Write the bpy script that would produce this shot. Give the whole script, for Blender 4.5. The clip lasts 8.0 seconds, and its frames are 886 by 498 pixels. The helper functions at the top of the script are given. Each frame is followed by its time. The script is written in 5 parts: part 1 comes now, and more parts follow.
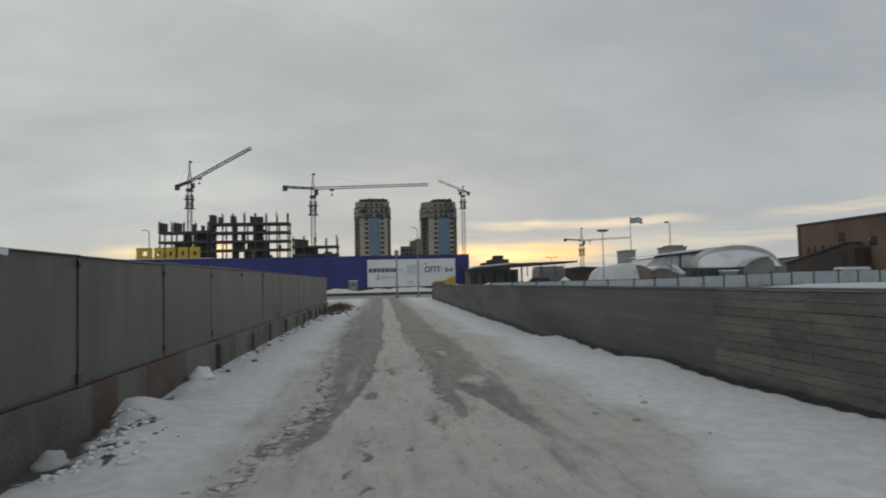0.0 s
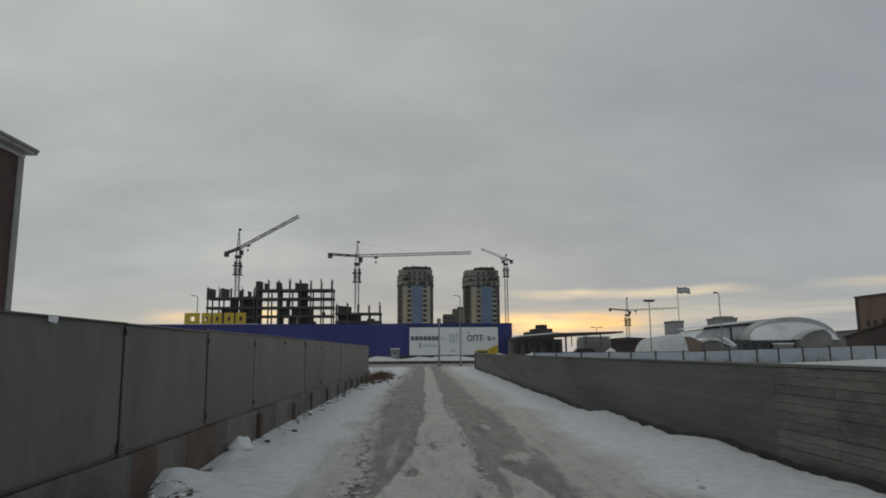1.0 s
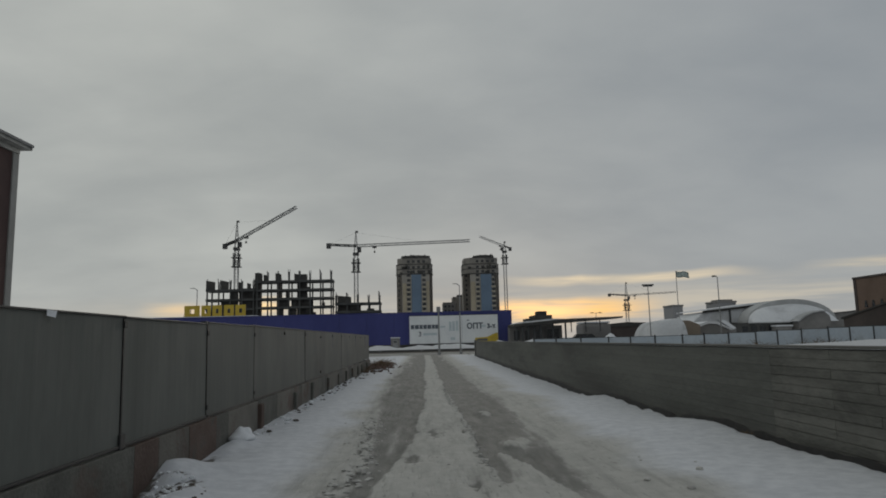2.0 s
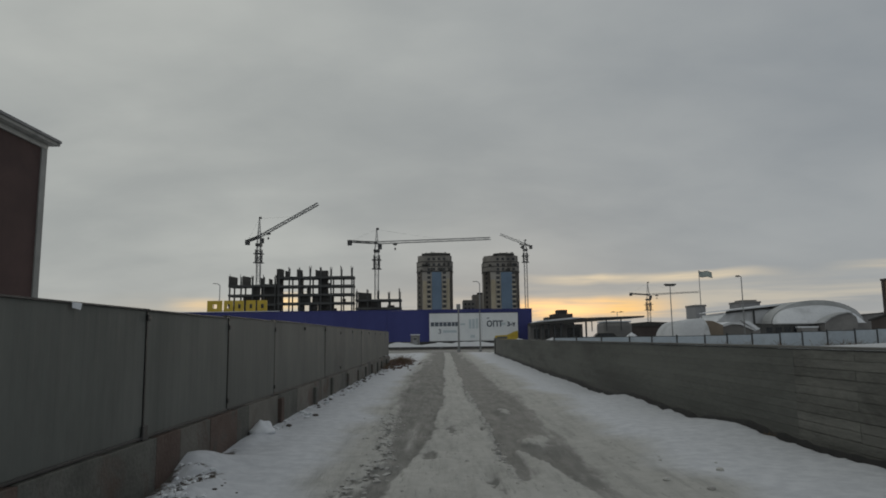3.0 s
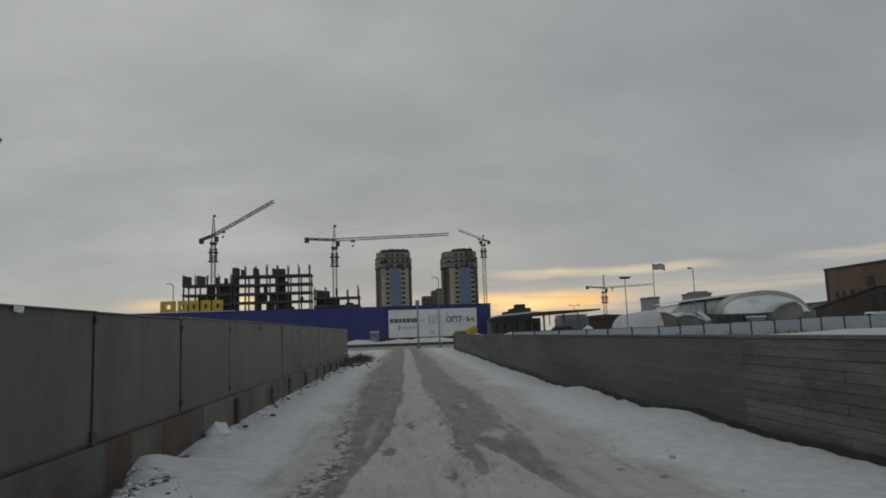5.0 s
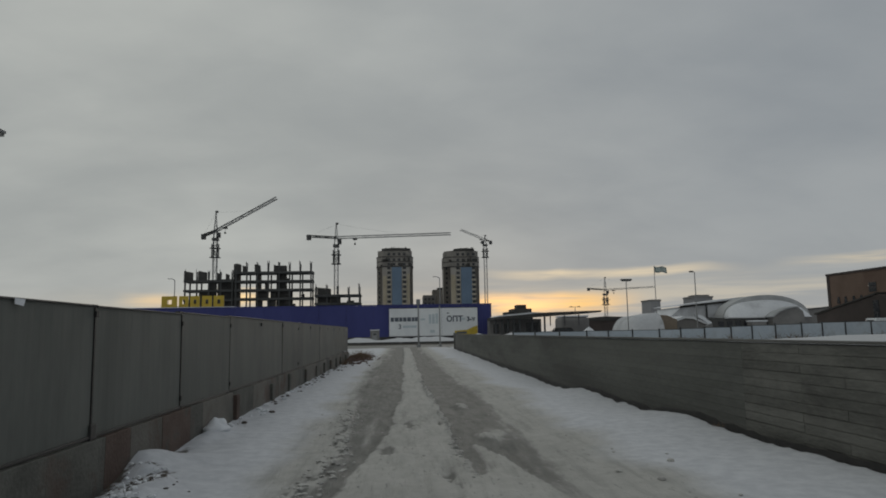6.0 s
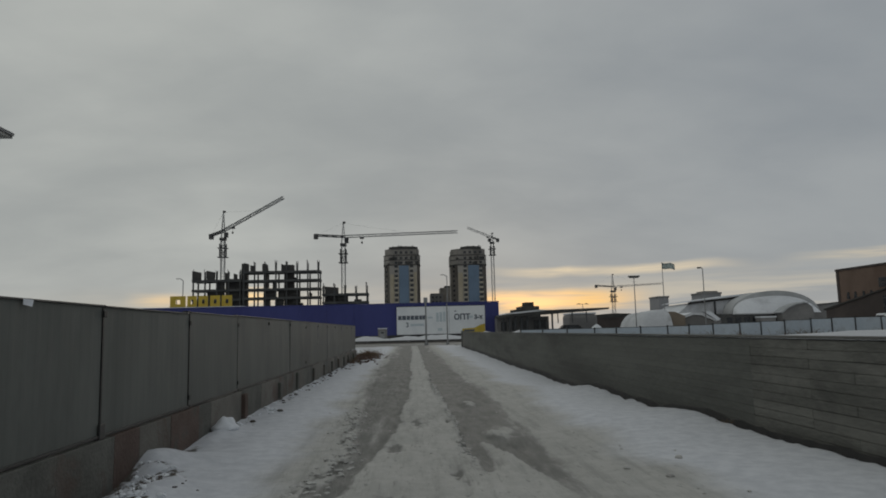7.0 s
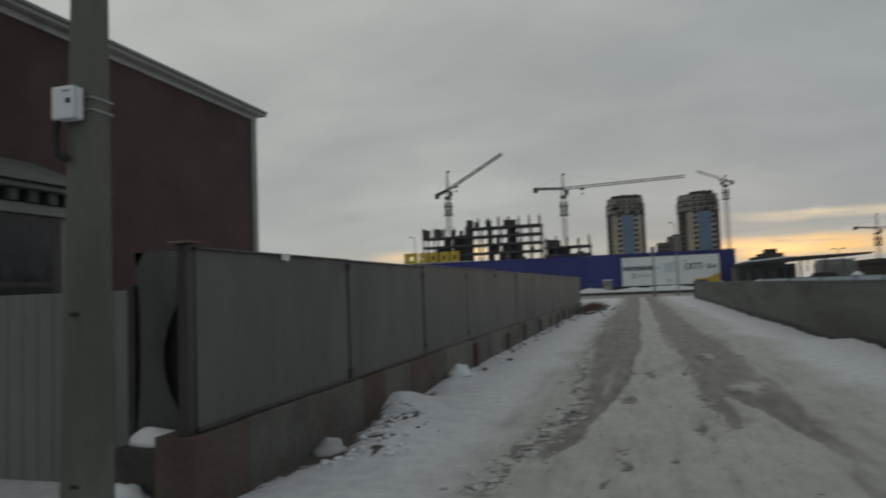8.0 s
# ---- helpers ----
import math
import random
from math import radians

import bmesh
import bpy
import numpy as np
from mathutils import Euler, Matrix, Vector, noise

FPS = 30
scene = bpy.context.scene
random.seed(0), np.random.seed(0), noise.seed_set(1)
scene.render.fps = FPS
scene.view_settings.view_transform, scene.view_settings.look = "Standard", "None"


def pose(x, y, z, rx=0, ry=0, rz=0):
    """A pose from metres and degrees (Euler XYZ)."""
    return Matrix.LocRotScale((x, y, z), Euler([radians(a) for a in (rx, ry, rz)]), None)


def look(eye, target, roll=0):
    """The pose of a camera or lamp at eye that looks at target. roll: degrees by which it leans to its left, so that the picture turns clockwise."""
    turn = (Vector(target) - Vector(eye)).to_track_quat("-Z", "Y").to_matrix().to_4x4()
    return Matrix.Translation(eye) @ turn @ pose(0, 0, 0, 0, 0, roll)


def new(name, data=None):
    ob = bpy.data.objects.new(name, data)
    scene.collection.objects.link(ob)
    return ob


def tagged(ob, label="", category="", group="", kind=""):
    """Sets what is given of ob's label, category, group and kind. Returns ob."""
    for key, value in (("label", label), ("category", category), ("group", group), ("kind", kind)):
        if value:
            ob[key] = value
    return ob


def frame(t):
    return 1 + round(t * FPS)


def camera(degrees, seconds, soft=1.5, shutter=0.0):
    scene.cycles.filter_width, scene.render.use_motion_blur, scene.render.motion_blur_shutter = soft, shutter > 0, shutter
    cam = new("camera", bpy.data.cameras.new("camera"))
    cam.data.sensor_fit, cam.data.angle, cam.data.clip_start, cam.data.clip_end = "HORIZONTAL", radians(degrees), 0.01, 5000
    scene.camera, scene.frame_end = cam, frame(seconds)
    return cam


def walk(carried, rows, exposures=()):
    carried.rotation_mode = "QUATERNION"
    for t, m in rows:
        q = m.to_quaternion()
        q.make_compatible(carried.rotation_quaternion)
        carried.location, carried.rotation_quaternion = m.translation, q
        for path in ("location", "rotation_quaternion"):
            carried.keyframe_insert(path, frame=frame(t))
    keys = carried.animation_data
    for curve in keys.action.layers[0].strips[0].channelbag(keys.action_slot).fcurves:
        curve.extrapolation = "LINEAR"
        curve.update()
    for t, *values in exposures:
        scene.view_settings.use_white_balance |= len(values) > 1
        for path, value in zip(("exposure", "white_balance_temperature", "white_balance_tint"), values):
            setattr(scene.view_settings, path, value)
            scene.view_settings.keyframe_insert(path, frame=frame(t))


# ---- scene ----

from functools import lru_cache

# ------------------------------------------------------------------ camera
cam = camera(66.55, 8.0, soft=1.8, shutter=0.2)
ROWS = [
    (0.0, -0.042, -0.102, 1.579, -5.429, 2.860, 1.235),
    (0.2, -0.045, -0.084, 1.591, -7.982, 4.485, 0.443),
    (0.5, -0.048, -0.057, 1.608, -5.393, 7.379, 0.788),
    (0.7, -0.051, -0.029, 1.614, -3.203, 8.463, 0.487),
    (1.0, -0.055, 0.012, 1.623, -1.878, 8.672, 0.380),
    (1.2, -0.050, 0.007, 1.621, -1.756, 8.391, 0.883),
    (2.3, -0.019, -0.022, 1.610, -1.682, 7.674, 1.571),
    (2.5, -0.014, -0.027, 1.608, -0.764, 7.827, 1.318),
    (3.0, -0.015, -0.014, 1.601, -0.184, 7.513, 0.735),
    (3.5, -0.020, -0.009, 1.597, -0.237, 6.985, 1.326),
    (4.0, -0.005, -0.008, 1.596, -0.335, 6.573, 1.487),
    (4.5, 0.000, 0.000, 1.600, -0.981, 7.400, 1.686),
    (5.0, 0.016, -0.020, 1.600, -3.585, 7.105, 1.916),
    (5.2, 0.017, -0.019, 1.600, -3.663, 6.849, 2.103),
    (6.3, 0.020, -0.017, 1.604, -3.480, 7.266, 0.706),
    (6.5, 0.021, -0.017, 1.605, -3.405, 7.388, 0.746),
    (7.0, 0.033, -0.015, 1.599, -2.905, 6.905, 1.365),
    (7.5, 0.021, 0.035, 1.590, 0.420, 6.663, 1.270),
    (7.7, 0.002, 0.089, 1.576, 4.402, 5.363, 2.481),
    (7.8, 0.000, 0.100, 1.575, 7.290, 4.760, 2.000),
    (8.0, -0.027, 0.169, 1.556, 15.845, 3.505, 2.188),
]
walk(cam, [(t, pose(x, y, z, 90 + pitch, roll, yaw)) for t, x, y, z, yaw, pitch, roll in ROWS],
     exposures=[(0.0, 0.44), (0.5, 0.34), (1.0, 0.17), (2.5, 0.05), (3.5, 0.02), (7.5, 0.02), (8.0, 0.05)])

# ------------------------------------------------------------------ sky and sun
SUN_AZ, SUN_EL = radians(6), radians(4)        # azimuth from the road's direction towards +x
world = bpy.data.worlds.new("overcast_evening_sky")
scene.world = world
world.use_nodes = True
wt = world.node_tree
wt.nodes.clear()


def link_in(tree, value, socket):
    if isinstance(value, (int, float)):
        socket.default_value = value
    elif isinstance(value, tuple):
        socket.default_value = value if len(value) == len(socket.default_value) else (*value, 1.0)
    else:
        tree.links.new(value, socket)


def n_math(tree, op, a, b=0.0, clamp=False):
    nd = tree.nodes.new("ShaderNodeMath")
    nd.operation, nd.use_clamp = op, clamp
    link_in(tree, a, nd.inputs[0])
    link_in(tree, b, nd.inputs[1])
    return nd.outputs[0]


def n_range(tree, v, a, b, c=0.0, d=1.0, smooth=True):
    nd = tree.nodes.new("ShaderNodeMapRange")
    nd.interpolation_type = "SMOOTHSTEP" if smooth else "LINEAR"
    for i, q in enumerate((v, a, b, c, d)):
        link_in(tree, q, nd.inputs[i])
    return nd.outputs[0]


def n_mix(tree, fac, a, b, blend="MIX"):
    nd = tree.nodes.new("ShaderNodeMix")
    nd.data_type, nd.blend_type = "RGBA", blend
    link_in(tree, fac, nd.inputs[0])
    link_in(tree, a, nd.inputs[6])
    link_in(tree, b, nd.inputs[7])
    return nd.outputs[2]


def n_noise(tree, vec, scale, detail=4.0, rough=0.55, distort=0.0):
    nd = tree.nodes.new("ShaderNodeTexNoise")
    if vec is not None:
        tree.links.new(vec, nd.inputs["Vector"])
    nd.inputs["Scale"].default_value, nd.inputs["Detail"].default_value = scale, detail
    nd.inputs["Roughness"].default_value, nd.inputs["Distortion"].default_value = rough, distort
    return nd.outputs["Fac"]


def n_xyz(tree, x, y, z):
    nd = tree.nodes.new("ShaderNodeCombineXYZ")
    for i, q in enumerate((x, y, z)):
        link_in(tree, q, nd.inputs[i])
    return nd.outputs[0]


tc = wt.nodes.new("ShaderNodeTexCoord")
sep = wt.nodes.new("ShaderNodeSeparateXYZ")
wt.links.new(tc.outputs["Generated"], sep.inputs[0])
dx, dy, dz = sep.outputs
up_z = n_math(wt, "MAXIMUM", dz, 0.0)
spread = n_math(wt, "ADD", up_z, 0.30)
cx, cy = n_math(wt, "DIVIDE", dx, spread), n_math(wt, "DIVIDE", dy, spread)
plane = n_xyz(wt, n_math(wt, "MULTIPLY", cx, 1.1), n_math(wt, "MULTIPLY", cy, 1.5), 3.7)
big = n_noise(wt, plane, 0.9, 3.0, 0.5, 0.3)
fine = n_noise(wt, plane, 2.6, 5.0, 0.55, 0.2)
cloud = n_math(wt, "ADD", n_math(wt, "MULTIPLY", big, 0.68), n_math(wt, "MULTIPLY", fine, 0.32))
cloud = n_range(wt, cloud, 0.30, 0.70)
left_col = n_mix(wt, cloud, (0.334, 0.352, 0.346), (0.466, 0.482, 0.458))
right_col = n_mix(wt, cloud, (0.250, 0.274, 0.296), (0.332, 0.353, 0.364))
cover_col = n_mix(wt, n_range(wt, dx, -0.45, 0.6), left_col, right_col)
# paler haze low over the horizon
cover_col = n_mix(wt, n_range(wt, dz, 0.15, 0.0, 0.0, 0.35), cover_col, (0.43, 0.435, 0.42))
# breaks in the cloud low over the horizon, widest towards the sun
azim = n_math(wt, "ARCTAN2", dx, dy)
streak_v = n_xyz(wt, n_math(wt, "MULTIPLY", azim, 4.5), n_math(wt, "MULTIPLY", dz, 60.0), 0.4)
streak = n_noise(wt, streak_v, 1.0, 4.0, 0.55, 0.35)
warp = n_math(wt, "MULTIPLY", n_math(wt, "SUBTRACT", n_noise(wt, n_xyz(wt, n_math(wt, "MULTIPLY", azim, 5.0), 0.0, 2.2), 1.0, 3.0), 0.5), 0.03)


def cloud_break(height, tilt, thick, az0, az1, az_soft, colour, amount, least=0.05):
    """Thins the cover along a ragged band at that height between two bearings."""
    global cover_col
    mid_line = n_math(wt, "ADD", n_math(wt, "ADD", warp, float(height)), n_math(wt, "MULTIPLY", azim, float(tilt)))
    off = n_math(wt, "ABSOLUTE", n_math(wt, "SUBTRACT", dz, mid_line))
    m = n_math(wt, "MULTIPLY", n_range(wt, off, float(thick), float(thick) * 0.15), n_range(wt, azim, float(az0 - az_soft), float(az0 + az_soft)))
    m = n_math(wt, "MULTIPLY", m, n_range(wt, azim, float(az1 + az_soft), float(az1 - az_soft)))
    m = n_math(wt, "MULTIPLY", m, n_range(wt, streak, 0.34, 0.62, float(least), float(amount)))
    cover_col = n_mix(wt, m, cover_col, colour)


cloud_break(0.030, 0.02, 0.050, -0.75, 0.75, 0.22, (0.56, 0.51, 0.415), 0.72)
cloud_break(0.035, 0.015, 0.022, 0.10, 0.31, 0.06, (1.0, 0.62, 0.24), 1.0)
cloud_break(0.040, 0.0, 0.017, 0.13, 0.23, 0.04, (1.30, 0.80, 0.36), 1.0, 0.55)
cloud_break(0.079, 0.008, 0.010, 0.17, 0.42, 0.08, (0.80, 0.66, 0.45), 0.9, 0.35)
cloud_break(0.082, 0.010, 0.009, 0.58, 0.95, 0.08, (0.66, 0.56, 0.40), 0.8)
cloud_break(0.060, 0.0, 0.020, -0.250, -0.205, 0.025, (1.05, 0.74, 0.36), 1.0)
cloud_break(0.048, 0.0, 0.014, -0.37, -0.31, 0.03, (0.80, 0.60, 0.36), 0.8)
sky = wt.nodes.new("ShaderNodeTexSky")
sky.sky_type, sky.sun_disc = "NISHITA", False
sky.sun_elevation, sky.sun_rotation = SUN_EL, SUN_AZ
sky_low = n_mix(wt, 1.0, sky.outputs[0], (0.08, 0.08, 0.08), "MULTIPLY")
final_sky = n_mix(wt, 0.985, sky_low, cover_col)
bgn = wt.nodes.new("ShaderNodeBackground")
wt.links.new(final_sky, bgn.inputs[0])
bgn.inputs[1].default_value = 1.0
wout = wt.nodes.new("ShaderNodeOutputWorld")
wt.links.new(bgn.outputs[0], wout.inputs[0])

sun = new("sun", bpy.data.lights.new("sun", "SUN"))
sun.data.energy, sun.data.angle, sun.data.color = 0.5, radians(20), (1.0, 0.92, 0.82)
sun.matrix_world = look((0, 0, 60), Vector((0, 0, 60)) - Vector((math.sin(SUN_AZ) * math.cos(SUN_EL), math.cos(SUN_AZ) * math.cos(SUN_EL), math.sin(SUN_EL))))


# ------------------------------------------------------------------ materials
def material(name, a, b, rough=0.8, scale=1.5, fine_scale=30.0, bump=0.15, metal=0.0, spec=0.4, stain=None, stain_amt=0.5,
             stain_scale=0.7, stretch=(1, 1, 1), vary=0.0, bump_d=0.01):
    """Two colours mixed by coarse and fine grain, with stains of a third colour and fine relief."""
    m = bpy.data.materials.new(name)
    m.use_nodes = True
    t = m.node_tree
    bs = t.nodes["Principled BSDF"]
    co = t.nodes.new("ShaderNodeNewGeometry").outputs["Position"]
    mp = t.nodes.new("ShaderNodeMapping")
    mp.inputs["Scale"].default_value = stretch
    t.links.new(co, mp.inputs[0])
    v = mp.outputs[0]
    coarse, grain = n_noise(t, v, scale, 4.0, 0.6), n_noise(t, v, fine_scale, 3.0, 0.6)
    col = n_mix(t, n_range(t, n_math(t, "ADD", n_math(t, "MULTIPLY", coarse, 0.65), n_math(t, "MULTIPLY", grain, 0.35)), 0.32, 0.68), a, b)
    if stain:
        st = n_range(t, n_noise(t, v, stain_scale, 5.0, 0.65, 0.6), 0.5, 0.68, 0.0, stain_amt)
        col = n_mix(t, st, col, stain)
    if vary:
        inf = t.nodes.new("ShaderNodeObjectInfo")
        k = n_range(t, inf.outputs["Random"], 0.0, 1.0, 1.0 - vary, 1.0 + vary, False)
        col = n_mix(t, 1.0, col, n_xyz(t, k, k, k), "MULTIPLY")
    t.links.new(col, bs.inputs["Base Color"])
    t.links.new(n_range(t, grain, 0.2, 0.8, max(rough - 0.1, 0.02), min(rough + 0.1, 1.0)), bs.inputs["Roughness"])
    bs.inputs["Metallic"].default_value, bs.inputs["Specular IOR Level"].default_value = metal, spec
    if bump:
        bp = t.nodes.new("ShaderNodeBump")
        bp.inputs["Strength"].default_value, bp.inputs["Distance"].default_value = bump, bump_d
        t.links.new(grain, bp.inputs["Height"])
        t.links.new(bp.outputs[0], bs.inputs["Normal"])
    return m


M_SHEET = material("grey_zinc_sheet", (0.093, 0.100, 0.094), (0.133, 0.140, 0.131), 0.68, 0.9, 9.0, 0.04, 0.0, 0.13, (0.076, 0.082, 0.077), 0.55, 0.45, (1, 1, 0.35), 0.07)
M_BLOCK = material("dark_damp_concrete", (0.060, 0.060, 0.055), (0.105, 0.104, 0.096), 0.92, 2.0, 25, 0.5, 0, 0.2, (0.045, 0.044, 0.04), 0.6, 1.5)
M_SHEETB = material("lighter_grey_sheet", (0.16, 0.166, 0.160), (0.215, 0.222, 0.214), 0.65, 0.8, 12, 0.1, 0, 0.15, (0.13, 0.135, 0.13), 0.5, 1.2, (1, 1, 0.4))
M_POSTDK = material("dark_steel_post", (0.030, 0.030, 0.030), (0.055, 0.052, 0.050), 0.6, 3, 40, 0.1)
M_PLINTH = material("stained_concrete_plinth", (0.084, 0.085, 0.077), (0.150, 0.150, 0.137), 0.92, 1.6, 22, 0.6, 0, 0.2, (0.112, 0.076, 0.064), 0.6, 1.1, (1, 1, 1), 0.08, 0.02)
M_PLINTHRED = material("rust_stained_plinth", (0.086, 0.062, 0.054), (0.132, 0.098, 0.085), 0.92, 1.6, 22, 0.6, 0, 0.2, (0.090, 0.088, 0.080), 0.85, 1.6, (1, 1, 1), 0.10, 0.02)
M_PLINTHPALE = material("pale_cast_plinth", (0.120, 0.115, 0.102), (0.180, 0.172, 0.156), 0.92, 1.4, 22, 0.6, 0, 0.2, (0.118, 0.082, 0.070), 0.7, 1.2, (1, 1, 1), 0.10, 0.02)
M_WALLR = material("dark_grey_fence_board", (0.098, 0.101, 0.093), (0.164, 0.167, 0.154), 0.88, 0.45, 11, 0.4, 0, 0.2, (0.085, 0.083, 0.078), 0.6, 0.35, (1, 0.4, 2.2), 0.05, 0.012)
M_WALLN = material("weathered_course_block", (0.104, 0.105, 0.096), (0.196, 0.195, 0.178), 0.9, 1.6, 16, 0.8, 0, 0.2, (0.075, 0.075, 0.070), 0.65, 0.6, (1, 0.5, 2.5), 0.07, 0.015)
M_WALLP = material("grey_fence_plaster", (0.12, 0.12, 0.113), (0.16, 0.16, 0.152), 0.9, 0.3, 9, 0.3, 0, 0.2, (0.10, 0.098, 0.094), 0.6, 0.2, (1, 1, 1), 0.04)
M_POLE = material("weathered_concrete_pole", (0.105, 0.108, 0.094), (0.155, 0.158, 0.140), 0.9, 2.2, 45, 0.4, 0, 0.2, (0.10, 0.104, 0.095), 0.7, 1.3, (1, 1, 0.3))
M_WHITEBOX = material("white_enclosure_plastic", (0.66, 0.69, 0.74), (0.74, 0.77, 0.80), 0.4, 4, 60, 0.03)
M_BLACK = material("black_rubber", (0.012, 0.012, 0.012), (0.022, 0.022, 0.022), 0.6, 5, 40, 0.05)
M_STEELBAND = material("galvanised_band", (0.22, 0.23, 0.23), (0.30, 0.31, 0.31), 0.45, 6, 50, 0.05, 0.6)
M_HOUSE = material("maroon_brick_wall", (0.072, 0.047, 0.045), (0.100, 0.064, 0.060), 0.85, 0.8, 20, 0.2, 0, 0.25, (0.05, 0.033, 0.033), 0.5, 0.4)
M_QUOIN = material("grey_corner_trim", (0.25, 0.25, 0.24), (0.32, 0.32, 0.31), 0.8, 2, 30, 0.2)
M_EAVE = material("pale_eave_board", (0.36, 0.36, 0.34), (0.46, 0.455, 0.43), 0.6, 1.2, 20, 0.1, 0, 0.3, (0.17, 0.172, 0.17), 0.5, 1.0)
M_ROOFDK = material("dark_sheet_roof", (0.06, 0.065, 0.075), (0.09, 0.095, 0.105), 0.5, 1.5, 20, 0.1)
M_PORCH = material("greenish_porch_trim", (0.17, 0.18, 0.165), (0.23, 0.24, 0.22), 0.7, 1.5, 25, 0.1)
M_PORCHROOF = material("dull_grey_porch_roof", (0.075, 0.078, 0.075), (0.115, 0.118, 0.114), 0.8, 1.0, 14, 0.15)
M_DARKGAP = material("dark_recess", (0.010, 0.011, 0.010), (0.020, 0.021, 0.020), 0.8, 2, 20, 0.1)
M_LUMPDIRTY = material("grimy_snow_lump", (0.36, 0.36, 0.365), (0.50, 0.505, 0.515), 0.85, 6, 60, 0.4, 0, 0.3, (0.22, 0.215, 0.21), 0.6, 5.0)
M_BLUE = material("royal_blue_cladding", (0.030, 0.036, 0.150), (0.042, 0.050, 0.190), 0.5, 0.15, 2.0, 0.05, 0, 0.35, (0.022, 0.027, 0.14), 0.5, 0.08, (1, 1, 0.3))
M_BOARD = material("white_billboard_vinyl", (0.62, 0.64, 0.66), (0.72, 0.74, 0.75), 0.5, 0.4, 5, 0.03)
M_YELLOW = material("yellow_sign_paint", (0.44, 0.315, 0.035), (0.56, 0.405, 0.05), 0.5, 0.6, 6, 0.05)
M_INKGREY = material("slate_print", (0.07, 0.085, 0.11), (0.11, 0.125, 0.15), 0.6, 1, 8, 0)
M_INKPALE = material("pale_print", (0.42, 0.48, 0.52), (0.50, 0.56, 0.58), 0.6, 1, 8, 0)
M_CONC = material("raw_frame_concrete", (0.055, 0.057, 0.058), (0.095, 0.097, 0.096), 0.9, 0.3, 3, 0.2, 0, 0.2, (0.05, 0.05, 0.052), 0.6, 0.12)
M_CONCDK = material("formwork_panels", (0.035, 0.035, 0.035), (0.065, 0.062, 0.058), 0.85, 0.4, 4, 0.1)
# grey steel, paled in its base colour to imitate distance haze
M_CRANE = material("haze_paled_crane_steel", (0.17, 0.172, 0.175), (0.24, 0.243, 0.247), 0.6, 0.3, 3, 0.05)
M_CRANEDK = material("dark_crane_steel", (0.055, 0.056, 0.058), (0.09, 0.09, 0.092), 0.7, 0.4, 3, 0.05)
M_TOWER = material("beige_tower_wall", (0.265, 0.25, 0.23), (0.345, 0.325, 0.30), 0.88, 0.08, 1.0, 0.1, 0, 0.2, (0.19, 0.17, 0.155), 0.5, 0.05, (1, 1, 0.4))
M_TOWERLEFT = material("brown_tower_flank", (0.185, 0.168, 0.152), (0.265, 0.243, 0.22), 0.9, 0.12, 1.2, 0.15, 0, 0.2, (0.085, 0.076, 0.068), 0.6, 0.09, (1, 1, 0.4))
M_TOWERY = material("yellow_tower_panel", (0.32, 0.28, 0.21), (0.40, 0.35, 0.27), 0.85, 0.1, 1.0, 0.1)
M_TOWERB = material("pale_balcony_panel", (0.36, 0.325, 0.265), (0.43, 0.39, 0.32), 0.85, 0.1, 1.0, 0.1)
M_TOWERDK = material("unclad_tower_blockwork", (0.190, 0.180, 0.166), (0.275, 0.258, 0.238), 0.9, 0.12, 1.2, 0.2, 0, 0.2, (0.09, 0.086, 0.082), 0.6, 0.1)
M_TOWERBL = material("blue_tower_cladding", (0.10, 0.150, 0.215), (0.138, 0.20, 0.285), 0.6, 0.1, 1.0, 0.05)
M_WINDK = material("dark_window_opening", (0.018, 0.020, 0.024), (0.030, 0.033, 0.038), 0.25, 0.5, 4, 0.0, 0, 0.5)
M_BRICK = material("orange_brown_brick", (0.140, 0.100, 0.080), (0.195, 0.140, 0.112), 0.88, 0.25, 3, 0.2, 0, 0.2, (0.105, 0.07, 0.058), 0.6, 0.12)
M_BRICKDK = material("dark_brown_sheet_roof", (0.045, 0.035, 0.033), (0.07, 0.055, 0.05), 0.7, 0.3, 4, 0.1)
M_PALEFENCE = material("pale_blue_fence_sheet", (0.40, 0.46, 0.53), (0.50, 0.56, 0.62), 0.6, 0.25, 3, 0.05, 0, 0.3, (0.34, 0.37, 0.41), 0.6, 0.5, (1, 1, 1), 0.08)
M_ROOFSNOW = material("snow_covered_roof", (0.56, 0.58, 0.62), (0.70, 0.72, 0.75), 0.8, 0.08, 1.5, 0.2, 0, 0.3, (0.40, 0.41, 0.43), 0.6, 0.09)
M_HANGAR = material("greyish_snow_sheeting", (0.44, 0.455, 0.48), (0.58, 0.595, 0.62), 0.8, 0.25, 2.5, 0.3, 0, 0.3, (0.34, 0.35, 0.36), 0.7, 0.35)
M_MEMB = material("grey_membrane_roof", (0.36, 0.37, 0.38), (0.47, 0.48, 0.49), 0.7, 0.08, 1.0, 0.05, 0, 0.3, (0.28, 0.285, 0.29), 0.6, 0.06)
M_FARWALL = material("drab_far_wall", (0.17, 0.165, 0.165), (0.24, 0.235, 0.23), 0.9, 0.08, 1.0, 0.1, 0, 0.2, (0.12, 0.12, 0.12), 0.5, 0.06)
M_TAN = material("tan_gable_wall", (0.205, 0.168, 0.132), (0.265, 0.220, 0.176), 0.9, 0.3, 2, 0.1)
M_DARKMETAL = material("dark_painted_metal", (0.035, 0.038, 0.042), (0.06, 0.062, 0.066), 0.55, 0.8, 8, 0.05)
